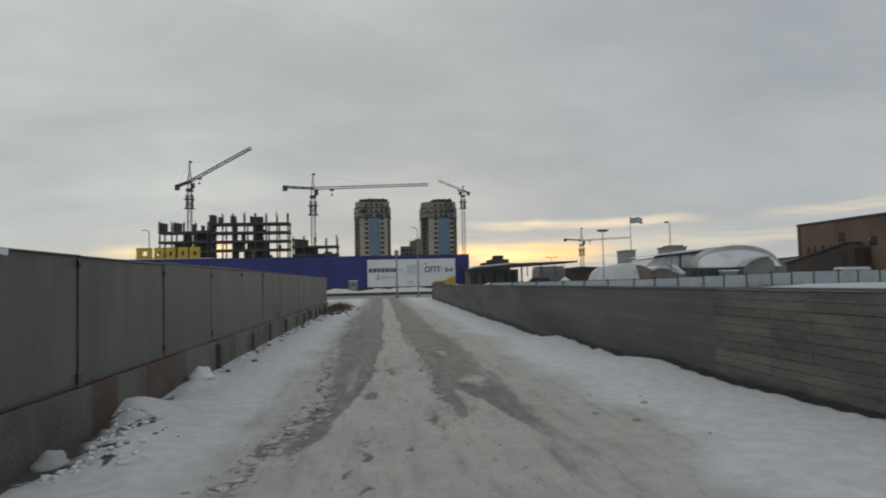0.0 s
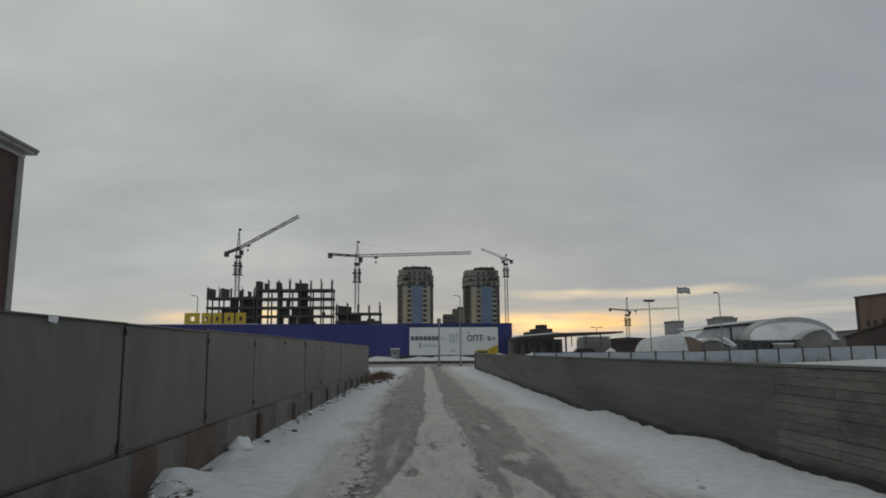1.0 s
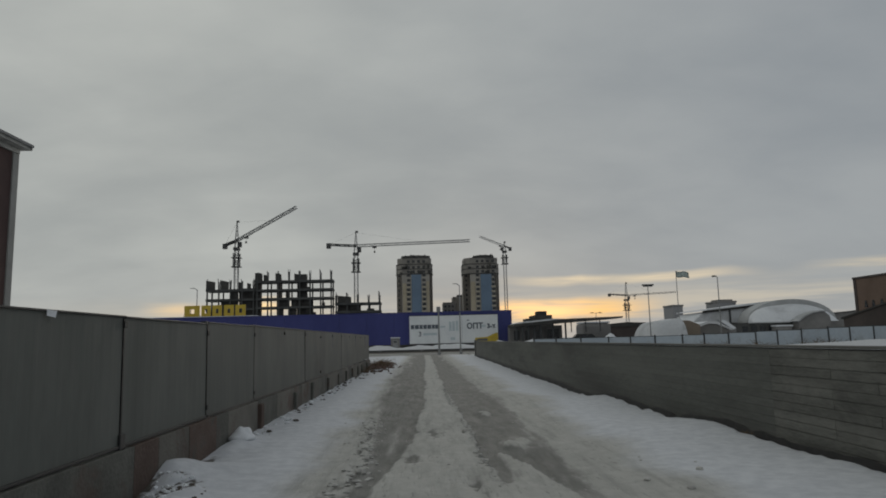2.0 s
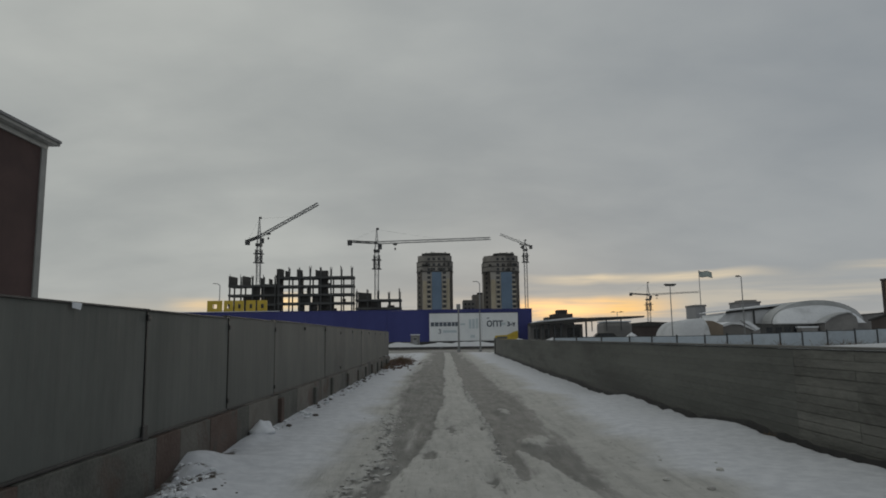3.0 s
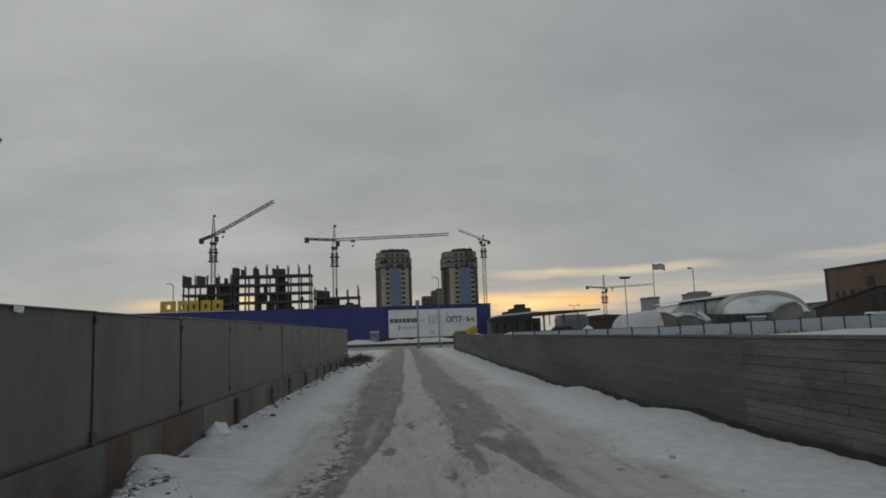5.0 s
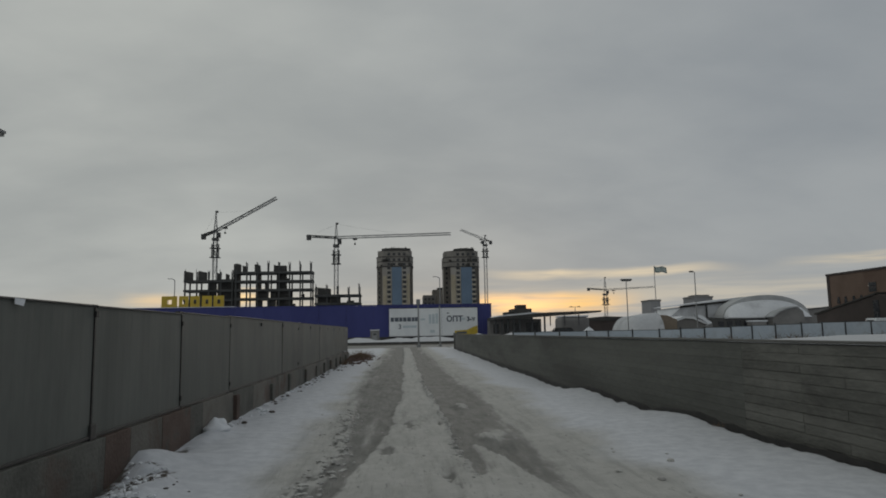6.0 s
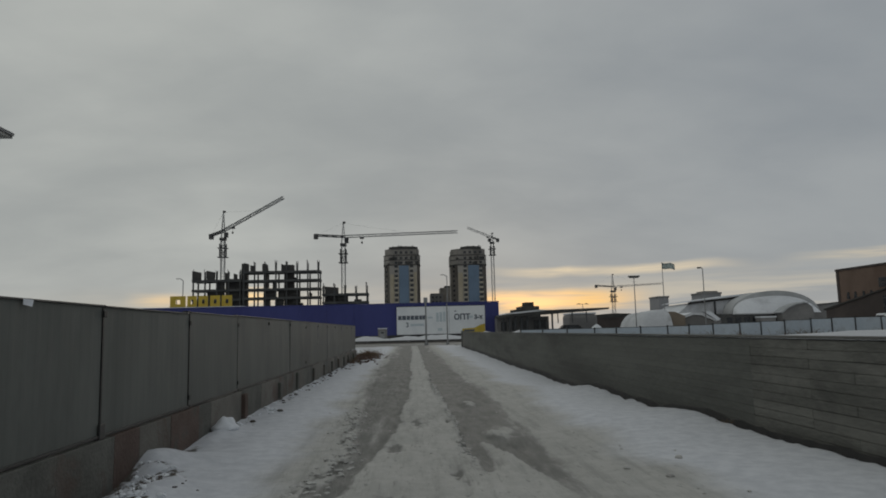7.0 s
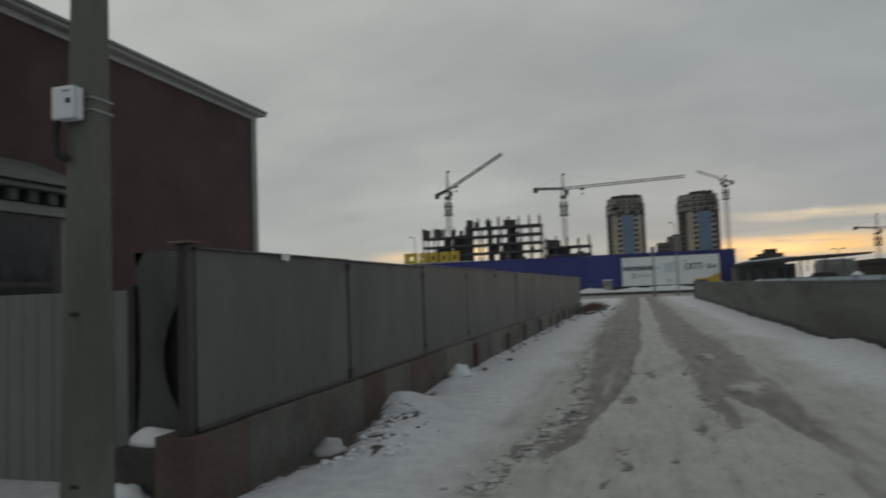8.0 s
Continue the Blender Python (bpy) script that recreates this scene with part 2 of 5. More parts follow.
M_LAMP = material("grey_lamp_post_steel", (0.20, 0.205, 0.21), (0.27, 0.275, 0.28), 0.5, 0.6, 10, 0.05)
M_FLAG = material("teal_flag_cloth", (0.38, 0.44, 0.44), (0.52, 0.57, 0.55), 0.8, 0.5, 6, 0.1)
M_RUBBLE = material("red_brick_rubble", (0.105, 0.070, 0.058), (0.165, 0.110, 0.092), 0.92, 2.5, 25, 0.4, 0, 0.2, (0.3, 0.29, 0.28), 0.4, 1.5)
M_DEBRIS = material("dark_frozen_rubble", (0.055, 0.048, 0.042), (0.11, 0.095, 0.085), 0.9, 3, 30, 0.3)
M_TWIG = material("dry_brown_stalks", (0.12, 0.085, 0.055), (0.19, 0.14, 0.09), 0.9, 5, 50, 0.1)
M_CLOD = material("dirty_ice_clod", (0.36, 0.355, 0.345), (0.52, 0.515, 0.50), 0.75, 7, 50, 0.3, 0, 0.3, (0.20, 0.195, 0.19), 0.5, 3.0)
M_LUMP = material("clean_snow_lump", (0.66, 0.68, 0.72), (0.76, 0.78, 0.81), 0.85, 6, 60, 0.3)
M_KERB = material("dark_wet_kerb", (0.05, 0.05, 0.05), (0.09, 0.09, 0.088), 0.7, 0.5, 4, 0.2)
M_DISTANT = material("hazy_far_block", (0.20, 0.20, 0.21), (0.27, 0.27, 0.28), 0.9, 0.05, 0.6, 0.05)


def ground_material():
    """Packed snow, brighter drifts and grey bare ice, mixed by the sheet's own 'ice', 'drift' and 'dirt' values. 'ice'
    and 'dirt' also carry some painted shade.
    """
    m = bpy.data.materials.new("snowy_ground")
    m.use_nodes = True
    t = m.node_tree
    bs = t.nodes["Principled BSDF"]
    v = t.nodes.new("ShaderNodeNewGeometry").outputs["Position"]
    val = {}
    for key in ("ice", "drift", "dirt"):
        nd = t.nodes.new("ShaderNodeAttribute")
        nd.attribute_name = key
        val[key] = nd.outputs["Fac"]
    n1, n2, n3 = n_noise(t, v, 0.8, 5, 0.6), n_noise(t, v, 5.0, 5, 0.65), n_noise(t, v, 38.0, 4, 0.6)
    mp = t.nodes.new("ShaderNodeMapping")
    mp.inputs["Scale"].default_value = (5.5, 0.55, 1)
    t.links.new(v, mp.inputs[0])
    lane = n_noise(t, mp.outputs[0], 1.0, 5, 0.6)
    packed = n_mix(t, n_range(t, n_math(t, "ADD", n_math(t, "MULTIPLY", n1, 0.5), n_math(t, "MULTIPLY", n2, 0.5)), 0.3, 0.7), (0.390, 0.387, 0.370), (0.508, 0.504, 0.482))
    packed = n_mix(t, n_range(t, lane, 0.46, 0.72, 0.0, 0.55), packed, (0.27, 0.268, 0.256))
    clean = n_mix(t, n_range(t, n2, 0.3, 0.7), (0.50, 0.518, 0.556), (0.62, 0.637, 0.67))
    snow = n_mix(t, val["drift"], packed, clean)
    soil = n_mix(t, n2, (0.068, 0.062, 0.055), (0.125, 0.112, 0.098))
    mq = t.nodes.new("ShaderNodeMapping")
    mq.inputs["Scale"].default_value = (7.0, 1.5, 1)
    t.links.new(v, mq.inputs[0])
    drawn = n_noise(t, mq.outputs[0], 1.0, 6, 0.68)
    icec = n_mix(t, n_range(t, n_math(t, "ADD", n_math(t, "MULTIPLY", drawn, 0.6), n_math(t, "MULTIPLY", n1, 0.4)), 0.32, 0.68), (0.115, 0.117, 0.111), (0.225, 0.225, 0.214))
    edge = n_math(t, "ADD", val["ice"], n_math(t, "ADD", n_math(t, "MULTIPLY", n_math(t, "SUBTRACT", drawn, 0.5), 0.75), n_math(t, "MULTIPLY", n_math(t, "SUBTRACT", lane, 0.5), 0.25)))
    ice_f = n_range(t, edge, 0.22, 0.66)
    pits = n_range(t, n_noise(t, mq.outputs[0], 2.2, 5, 0.65), 0.56, 0.70, 0.0, 0.6)
    snow = n_mix(t, n_math(t, "MULTIPLY", pits, n_math(t, "SUBTRACT", 1.0, val["drift"])), snow, (0.22, 0.218, 0.208))
    col = n_mix(t, ice_f, snow, icec)
    dirt_f = n_range(t, n_math(t, "ADD", val["dirt"], n_math(t, "MULTIPLY", n_math(t, "SUBTRACT", n_noise(t, v, 9.0, 5, 0.7), 0.5), 1.1)), 0.45, 0.75)
    col = n_mix(t, dirt_f, col, soil)
    t.links.new(col, bs.inputs["Base Color"])
    t.links.new(n_math(t, "SUBTRACT", 0.88, n_math(t, "MULTIPLY", ice_f, 0.16)), bs.inputs["Roughness"])
    bs.inputs["Specular IOR Level"].default_value = 0.15
    bp = t.nodes.new("ShaderNodeBump")
    bp.inputs["Strength"].default_value, bp.inputs["Distance"].default_value = 1.0, 0.06
    relief = n_math(t, "ADD", n_math(t, "MULTIPLY", drawn, 0.85), n_math(t, "MULTIPLY", n3, 0.15))
    t.links.new(n_math(t, "MULTIPLY", relief, n_math(t, "SUBTRACT", 1.0, n_math(t, "MULTIPLY", val["drift"], 0.95))), bp.inputs["Height"])
    t.links.new(bp.outputs[0], bs.inputs["Normal"])
    return m


M_GROUND = ground_material()

# ------------------------------------------------------------------ mesh helpers
BASE = {}


def thing(name, at, label, category, group="", kind=""):
    """An Empty at a thing's base, which will parent its parts."""
    ob = new(name)
    ob.location = at
    BASE[ob.name] = Vector(at)
    return tagged(ob, label, category, group, kind)


def mesh_of(name, bm, mat, origin=(0, 0, 0), smooth=False):
    bm.transform(Matrix.Translation(-Vector(origin)))
    bmesh.ops.recalc_face_normals(bm, faces=bm.faces)
    me = bpy.data.meshes.new(name)
    bm.to_mesh(me)
    bm.free()
    me.materials.append(mat)
    if smooth:
        for f in me.polygons:
            f.use_smooth = True
    return me


def part(name, bm, mat, parent, label="", smooth=False, kind=""):
    """Links a bmesh, drawn in world places, as one mesh under a thing or a part."""
    base = BASE[parent.name]
    ob = new(name, mesh_of(name, bm, mat, base, smooth))
    ob.parent = parent
    BASE[ob.name] = base
    if label or kind:
        tagged(ob, label, kind=kind)
    return ob


def single(name, bm, mat, at, label, category, group="", kind="", smooth=False):
    ob = new(name, mesh_of(name, bm, mat, at, smooth))
    ob.location = at
    BASE[ob.name] = Vector(at)
    return tagged(ob, label, category, group, kind)


def piece(name, me, at, parent):
    """One of many alike pieces on shared mesh data."""
    ob = new(name, me)
    ob.parent = parent
    ob.location = Vector(at) - BASE[parent.name]
    return ob


def add_box(bm, x0, x1, y0, y1, z0, z1, bevel=0.0):
    vs = [bm.verts.new(p) for p in ((x0, y0, z0), (x1, y0, z0), (x1, y1, z0), (x0, y1, z0), (x0, y0, z1), (x1, y0, z1), (x1, y1, z1), (x0, y1, z1))]
    fs = [bm.faces.new([vs[i] for i in q]) for q in ((0, 3, 2, 1), (4, 5, 6, 7), (0, 1, 5, 4), (1, 2, 6, 5), (2, 3, 7, 6), (3, 0, 4, 7))]
    if bevel:
        es = list({e for f in fs for e in f.edges})
        bmesh.ops.bevel(bm, geom=es, offset=bevel, segments=2, affect="EDGES", profile=0.6)
    return bm


def box(x0, x1, y0, y1, z0, z1, bevel=0.0):
    return add_box(bmesh.new(), x0, x1, y0, y1, z0, z1, bevel)


def add_bar(bm, p, q, w, sides=4, w2=None):
    """A straight bar of width w from p to q, tapering to w2."""
    p, q = Vector(p), Vector(q)
    d = (q - p).normalized()
    a = d.orthogonal().normalized() if abs(d.z) > 0.99 else d.cross(Vector((0, 0, 1))).normalized()
    b = d.cross(a)
    w2 = w if w2 is None else w2
    rings = []
    for c, r in ((p, w), (q, w2)):
        rings.append([bm.verts.new(c + (a * math.cos(k) + b * math.sin(k)) * r * 0.5 * (1.414 if sides == 4 else 1))
                      for k in [2 * math.pi * (i + 0.5) / sides for i in range(sides)]])
    for i in range(sides):
        bm.faces.new((rings[0][i], rings[0][(i + 1) % sides], rings[1][(i + 1) % sides], rings[1][i]))
    bm.faces.new(rings[0][::-1])
    bm.faces.new(rings[1])
    return bm


def bar(p, q, w, sides=4, w2=None):
    return add_bar(bmesh.new(), p, q, w, sides, w2)


def add_lattice(bm, p, q, w, h, step, chord, lace, side=Vector((0, 1, 0))):
    """A four-chord lattice girder from p to q."""
    p, q = Vector(p), Vector(q)
    d = q - p
    n = max(2, int(d.length / step))
    a = d.normalized().cross(side).normalized()
    b = a.cross(d.normalized()).normalized()
    cs = [a * (i * w / 2) + b * (j * h / 2) for i, j in ((-1, -1), (1, -1), (1, 1), (-1, 1))]
    for c in cs:
        add_bar(bm, p + c, q + c, chord)
    for k in range(n):
        u, v = p + d * (k / n), p + d * ((k + 1) / n)
        for i in range(4):
            c0, c1 = cs[i], cs[(i + 1) % 4]
            add_bar(bm, u + c0, v + c1, lace) if k % 2 else add_bar(bm, u + c1, v + c0, lace)
            add_bar(bm, u + c0, u + c1, lace)
    return bm


def prism(profile, axis, a0, a1):
    """Extrudes a closed profile of (u, z) along x or y from a0 to a1."""
    bm = bmesh.new()
    put = (lambda u, z, s: (s, u, z)) if axis == "x" else (lambda u, z, s: (u, s, z))
    r0, r1 = [bm.verts.new(put(u, z, a0)) for u, z in profile], [bm.verts.new(put(u, z, a1)) for u, z in profile]
    for i in range(len(profile)):
        j = (i + 1) % len(profile)
        bm.faces.new((r0[i], r0[j], r1[j], r1[i]))
    bm.faces.new(r0[::-1])
    bm.faces.new(r1)
    return bm


def fractal(x, y, f, o=4, seed=0.0):
    return noise.fractal(Vector((x * f, y * f, seed)), 1.0, 2.0, o)


def smooth01(v, a, b):
    k = min(max((v - a) / (b - a), 0.0), 1.0)
    return k * k * (3 - 2 * k)


# ------------------------------------------------------------------ ground
LEFT_X, RIGHT_X, PANEL, FENCE_Y0, FENCE_N = -3.2, 5.2, 2.85, 4.52, 13
LEFT_END = FENCE_Y0 + PANEL * FENCE_N


def lerp_table(y, table):
    for (y0, v0), (y1, v1) in zip(table, table[1:]):
        if y <= y1:
            return v0 + (v1 - v0) * max(0.0, (y - y0) / (y1 - y0))
    return table[-1][1]


RUT_L0 = ((5.6, -1.12), (6.6, -1.05), (7.3, -0.95), (7.8, -0.82), (9, -0.74), (10.5, -0.80), (15, -0.96), (34, -1.05), (52, -0.80), (75, -0.7))
RUT_L1 = ((5.6, -1.0), (6.3, -0.86), (7.0, -0.64), (7.7, -0.60), (8.8, -0.50), (9.8, -0.34), (11, -0.20), (14.6, -0.08), (20.8, 0.06), (33, 0.09), (52, 0.28), (75, 0.3))
RUT_R0 = ((5.2, 1.75), (6.6, 1.60), (7.7, 1.50), (8.7, 1.38), (10, 1.12), (11, 0.86), (12.5, 0.84), (15, 0.84), (20.6, 0.72), (33, 0.80), (75, 0.98))
RUT_R1 = ((5.2, 2.25), (6.5, 2.00), (8.1, 1.84), (9.9, 1.80), (14, 1.94), (20, 1.84), (32, 1.84), (75, 2.0))
RUT_S0 = ((7.8, 0.90), (8.7, 0.82), (10.9, 0.80), (11.8, 0.82))
RUT_S1 = ((7.8, 0.94), (8.5, 1.02), (9.6, 1.03), (10.9, 1.10), (11.8, 1.20))
SOIL_EDGE = ((4.4, -3.1), (5.3, -3.05), (5.8, -2.86), (6.2, -2.66), (6.8, -2.74), (7.2, -2.92), (8.0, -3.00), (8.6, -3.12))
RIGHT_EDGE = ((3, 0.16), (8, 0.06), (10.3, 0.03), (11.4, 0.10), (13, 0.02), (15.2, -0.07), (18.7, 0.0), (20.5, -0.16), (22, -0.22), (28.8, -0.12), (33.3, -0.16), (45, -0.04), (62, 0.04), (80, 0.0))
ISLANDS = ((1.45, 10.7, 0.15, 0.65), (1.33, 15.1, 0.10, 0.60), (0.60, 10.9, 0.12, 0.28))
PATCHES = ((-0.18, 9.75, 0.16, 0.34), (-0.06, 16.8, 0.06, 0.55), (0.16, 12.2, 0.05, 0.8), (0.70, 12.5, 0.04, 0.25), (0.66, 10.7, 0.06, 0.13), (-0.20, 6.75, 0.035, 0.12), (-0.17, 6.25, 0.045, 0.18), (0.20, 6.45, 0.08, 0.05), (0.24, 6.62, 0.03, 0.06),
           (-0.35, 5.7, 0.035, 0.05), (-0.10, 5.6, 0.03, 0.05), (-0.16, 5.2, 0.06, 0.05), (0.10, 5.35, 0.03, 0.06), (0.59, 6.9, 0.05, 0.05), (0.72, 5.6, 0.03, 0.04), (0.57, 7.9, 0.035, 0.35), (0.64, 7.3, 0.03, 0.15))


def blob(x, y, spec):
    px, py, rx, ry = spec
    return math.exp(-(((x - px) / rx) ** 2 + ((y - py) / ry) ** 2))


def ground_at(x, y):
    """Height and the shares of ice, clean drift and bare soil at a place; ice and soil include painted shade."""
    z = 0.010 * fractal(x, y, 0.7, 3, 2.0)
    ice = drift = dirt = 0.0
    lane = -3.4 < x < 5.4 and y < 79
    if lane:
        fade = smooth01(y, 5.4, 8.5)
        wob = 0.07 * fractal(x * 0.3, y, 0.25, 3, 5.0) + 0.06 * fractal(x, y * 0.3, 2.2, 3, 15.0) + 0.05 * fractal(x, y * 0.35, 6.0, 3, 25.0)
        w = 0.13 + 0.003 * y
        l0, l1, r0, r1 = (lerp_table(y, t) for t in (RUT_L0, RUT_L1, RUT_R0, RUT_R1))
        soft = w * (1.0 + 2.0 * smooth01(y, 9, 16))
        a = smooth01(x + wob, l0 - soft * 1.5, l0 + soft * 0.9) * (1 - smooth01(x + wob, l1 - w * 0.55, l1 + w * 0.55))
        b = smooth01(x + wob, r0 - w * 0.4, r0 + w * 0.4) * (1 - smooth01(x + wob, r1 - w * 3.2, r1 + w * 3.6))
        b *= 0.40 + 0.60 * smooth01(y, 6.2, 9.0)
        side = smooth01(x + wob, lerp_table(y, RUT_S0) - 0.05, lerp_table(y, RUT_S0) + 0.05) * (1 - smooth01(x + wob, lerp_table(y, RUT_S1) - 0.06, lerp_table(y, RUT_S1) + 0.06))
        b = max(b, side * smooth01(y, 7.4, 8.1) * (1 - smooth01(y, 11.6, 12.4)))
        ice = max(a * (0.5 + 0.5 * smooth01(y, 6.0, 7.0)), b)
        ice *= 0.90 + 0.45 * fractal(x * 2.2, y * 0.25, 0.9, 4, 33.0)
        smear = math.exp(-((x - (l0 + 0.55 * (l1 - l0))) / 0.10) ** 2) * smooth01(y, 8.6, 10.5) * (1 - smooth01(y, 13, 20))
        ice *= 1 - 0.45 * smear
        faint = smooth01(fractal(x * 2.6, y * 0.35, 0.8, 4, 41.0), 0.18, 0.5) * (1 - smooth01(abs(x - 0.5), 1.6, 2.4))
        ice = max(ice, 0.34 * faint)
        ridge = math.exp(-((x - l0 + 0.10) / 0.15) ** 2) * smooth01(y, 4.6, 5.6) * (1 - smooth01(y, 13, 18))
        lip = math.exp(-((x + wob - min(r0, lerp_table(y, RUT_S0)) + 0.04) / 0.07) ** 2) * smooth01(y, 8, 9)
        # shadows between the broken crust pieces, painted through the ice value
        crust_shade = smooth01(fractal(x, y * 0.55, 5.5, 3, 95.0), 0.02, 0.30)
        ice = max(ice * (1 - 0.5 * ridge), 0.85 * crust_shade * max(ridge, 0.8 * lip))
        z += 0.045 * ridge * abs(fractal(x, y * 0.6, 4.5, 3, 96.0)) + 0.03 * lip
        for q in PATCHES:
            k = blob(x + 0.10 * fractal(x, y, 6.0, 4, 71.0), y + 0.22 * fractal(x, y, 5.0, 4, 81.0), q)
            ice = max(ice, 0.95 * k)
            z -= 0.022 * k
        for q in ISLANDS:
            k = blob(x + 0.14 * fractal(x, y, 2.2, 3, 51.0), y + 0.4 * fractal(x, y, 1.4, 3, 61.0), q)
            ice *= 1 - 0.95 * min(1, k * 1.5)
            z += 0.035 * k
        z -= 0.05 * ice * fade
        z += 0.028 * (1 - smooth01(abs(x - 0.4), 1.7, 2.3)) * fractal(x * 1.6, y * 0.5, 3.0, 4, 91.0)
        # churned clods along the rut's outer edge
        z += 0.05 * blob(x, min(max(y, 5.5), 16), (l0 - 0.16, min(max(y, 5.5), 16), 0.17, 1)) * abs(fractal(x, y, 4.5, 3, 9.0))
        # clean banks along both fences
        drift = (1 - smooth01(x + 0.35 * fractal(x, y, 0.6, 3, 1.0), -1.95, -1.15)) + smooth01(x + 0.5 * fractal(x, y, 0.5, 3, 7.0), 2.5, 3.4)
        z += 0.06 * (1 - smooth01(x, -2.6, -1.4)) * (0.6 + 0.6 * fractal(x, y, 0.7, 3, 4.0))
        z += smooth01(x, 2.3, 5.2) * lerp_table(y, RIGHT_EDGE) + 0.06 * math.exp(-((x - 3.1) / 0.7) ** 2) * (0.6 + fractal(x, y, 0.25, 2, 8.0)) - 0.15 * smooth01(x, 5.03, 5.17)
        z += 0.035 * smooth01(x, 4.3, 5.1) * fractal(x, y, 0.9, 3, 3.0) + 0.03 * smooth01(x, 4.6, 5.1) * fractal(x, y, 2.4, 3, 23.0) + 0.06 * smooth01(x, 4.7, 5.1) * smooth01(y, 9, 14) * fractal(x * 0.3, y, 1.1, 3, 27.0)
        z += 0.004 * smooth01(x, 2.2, 3.0) * fractal(x, y * 0.7, 3.2, 3, 24.0)
        # drift by the plinth and the bare strip behind it
        z += 0.21 * blob(x, y, (-3.08, 8.62, 0.34, 0.55)) ** 0.7 * (1 - 0.9 * smooth01(y - 2.0 * (x + 3.1), 8.68, 8.92)) + 0.02 * fractal(x, y, 3.5, 3, 44.0) * blob(x, y, (-2.6, 7.8, 0.5, 1.3)) + 0.10 * blob(x, y, (-2.55, 7.2, 0.3, 0.8)) + 0.10 * blob(x, y, (-2.95, 11.2, 0.2, 0.8))
        if x < -2.4:
            edge = lerp_table(y, SOIL_EDGE) + 0.10 * fractal(x, y, 2.2, 3, 66.0)
            soil = (1 - smooth01(x, edge - 0.22, edge + 0.14)) * (1 - smooth01(y, 8.3, 8.6)) * smooth01(y, 3.6, 4.6)
            crust = smooth01(y, 5.6, 6.2) * (1 - smooth01(y, 8.0, 8.5)) * math.exp(-((x - edge - 0.25) / 0.26) ** 2)
            # first blob: bare soil plus the painted shade under the bank's cut edge
            dirt = 0.9 * blob(x, y, (-3.02, 9.5, 0.22, 0.60)) + 0.80 * soil + 0.95 * crust * smooth01(fractal(x, y * 0.7, 5.5, 4, 67.0), 0.0, 0.28)
            z += 0.10 * crust * abs(fractal(x, y * 0.8, 5.0, 4, 68.0)) - 0.05 * soil
            dirt += 0.6 * math.exp(-((x + 3.12) / 0.12) ** 2) * smooth01(fractal(x, y, 0.8, 3, 6.0), 0.0, 0.4)
        dirt += 0.5 * blob(x, y, (5.05, 10.9, 0.15, 0.3))
        dirt += 0.95 * blob(x, y, (-2.5, 42.5, 0.75, 5.0)) + 0.5 * blob(x, y, (-3.0, 33, 0.3, 6))
        z += 0.26 * blob(x, y, (-2.6, 43.5, 0.62, 3.5)) * (0.8 + 0.6 * fractal(x, y, 1.5, 3, 17.0))
        if y < 3:
            drift *= smooth01(y, 1.0, 3.0)
    else:
        drift = 0.75
        z += 0.05 * fractal(x, y, 0.15, 4, 5.0) * smooth01(abs(x), 5, 12)
    # the crossing road, its dirty kerb line and the ploughed bank beyond
    road = smooth01(y, 70, 78) * (1 - smooth01(y, 88, 91))
    ice, drift = max(ice, 0.55 * road), drift * (1 - 0.8 * road)
    verge = smooth01(y, 89, 91) * (1 - smooth01(y, 104, 107))
    dirt = max(dirt, 0.95 * verge)
    drift = drift if verge < 0.1 else 0.2
    bank = smooth01(y, 106, 112) * (1 - smooth01(y, 120, 128))
    z += bank * (1 + 0.75 * smooth01(x, 9, 16)) * (0.62 + 0.55 * fractal(x, y * 0.3, 0.22, 4, 2.0))
    heap = blob(x, y, (52, 66, 16, 6)) if y < 90 else 0.0
    z += 0.85 * heap * (0.8 + 0.4 * fractal(x, y, 0.3, 3, 1.5))
    return z, ice, min(drift, 1.0), dirt


def grown(start, stop, first, rate):
    out, s = [], first
    v = start
    while v < stop:
        out.append(v)
        v += s
        s *= rate
    return out + [stop]


def build_ground():
    inner = list(np.arange(-3.5, -2.1, 0.055)) + list(np.arange(-2.1, -1.3, 0.08)) + list(np.arange(-1.3, 2.3, 0.05)) + list(np.arange(2.3, 5.5001, 0.08))
    xs = [-v for v in grown(3.575, 3200, 0.25, 1.16)][::-1] + inner + grown(5.575, 3200, 0.25, 1.16)
    ys = [-v for v in grown(0.5, 600, 0.6, 1.4)][::-1] + list(np.arange(0.0, 3.0, 0.25)) + grown(3.0, 130, 0.07, 1.0105) + grown(134, 4200, 5.0, 1.18)
    nx, ny = len(xs), len(ys)
    rows = [ground_at(x, y) for y in ys for x in xs]
    verts = [(xs[k % nx], ys[k // nx], rows[k][0]) for k in range(nx * ny)]
    faces = [(j * nx + i, j * nx + i + 1, (j + 1) * nx + i + 1, (j + 1) * nx + i) for j in range(ny - 1) for i in range(nx - 1)]
    me = bpy.data.meshes.new("ground")
    me.from_pydata(verts, [], faces)
    for c, key in ((1, "ice"), (2, "drift"), (3, "dirt")):
        at = me.attributes.new(key, "FLOAT", "POINT")
        at.data.foreach_set("value", [r[c] for r in rows])
    me.polygons.foreach_set("use_smooth", [True] * len(me.polygons))
    me.materials.append(M_GROUND)
    tagged(new("ground", me), "snow-covered ground with an icy grey rutted lane and a crossing road", "ground", kind="structure")


build_ground()
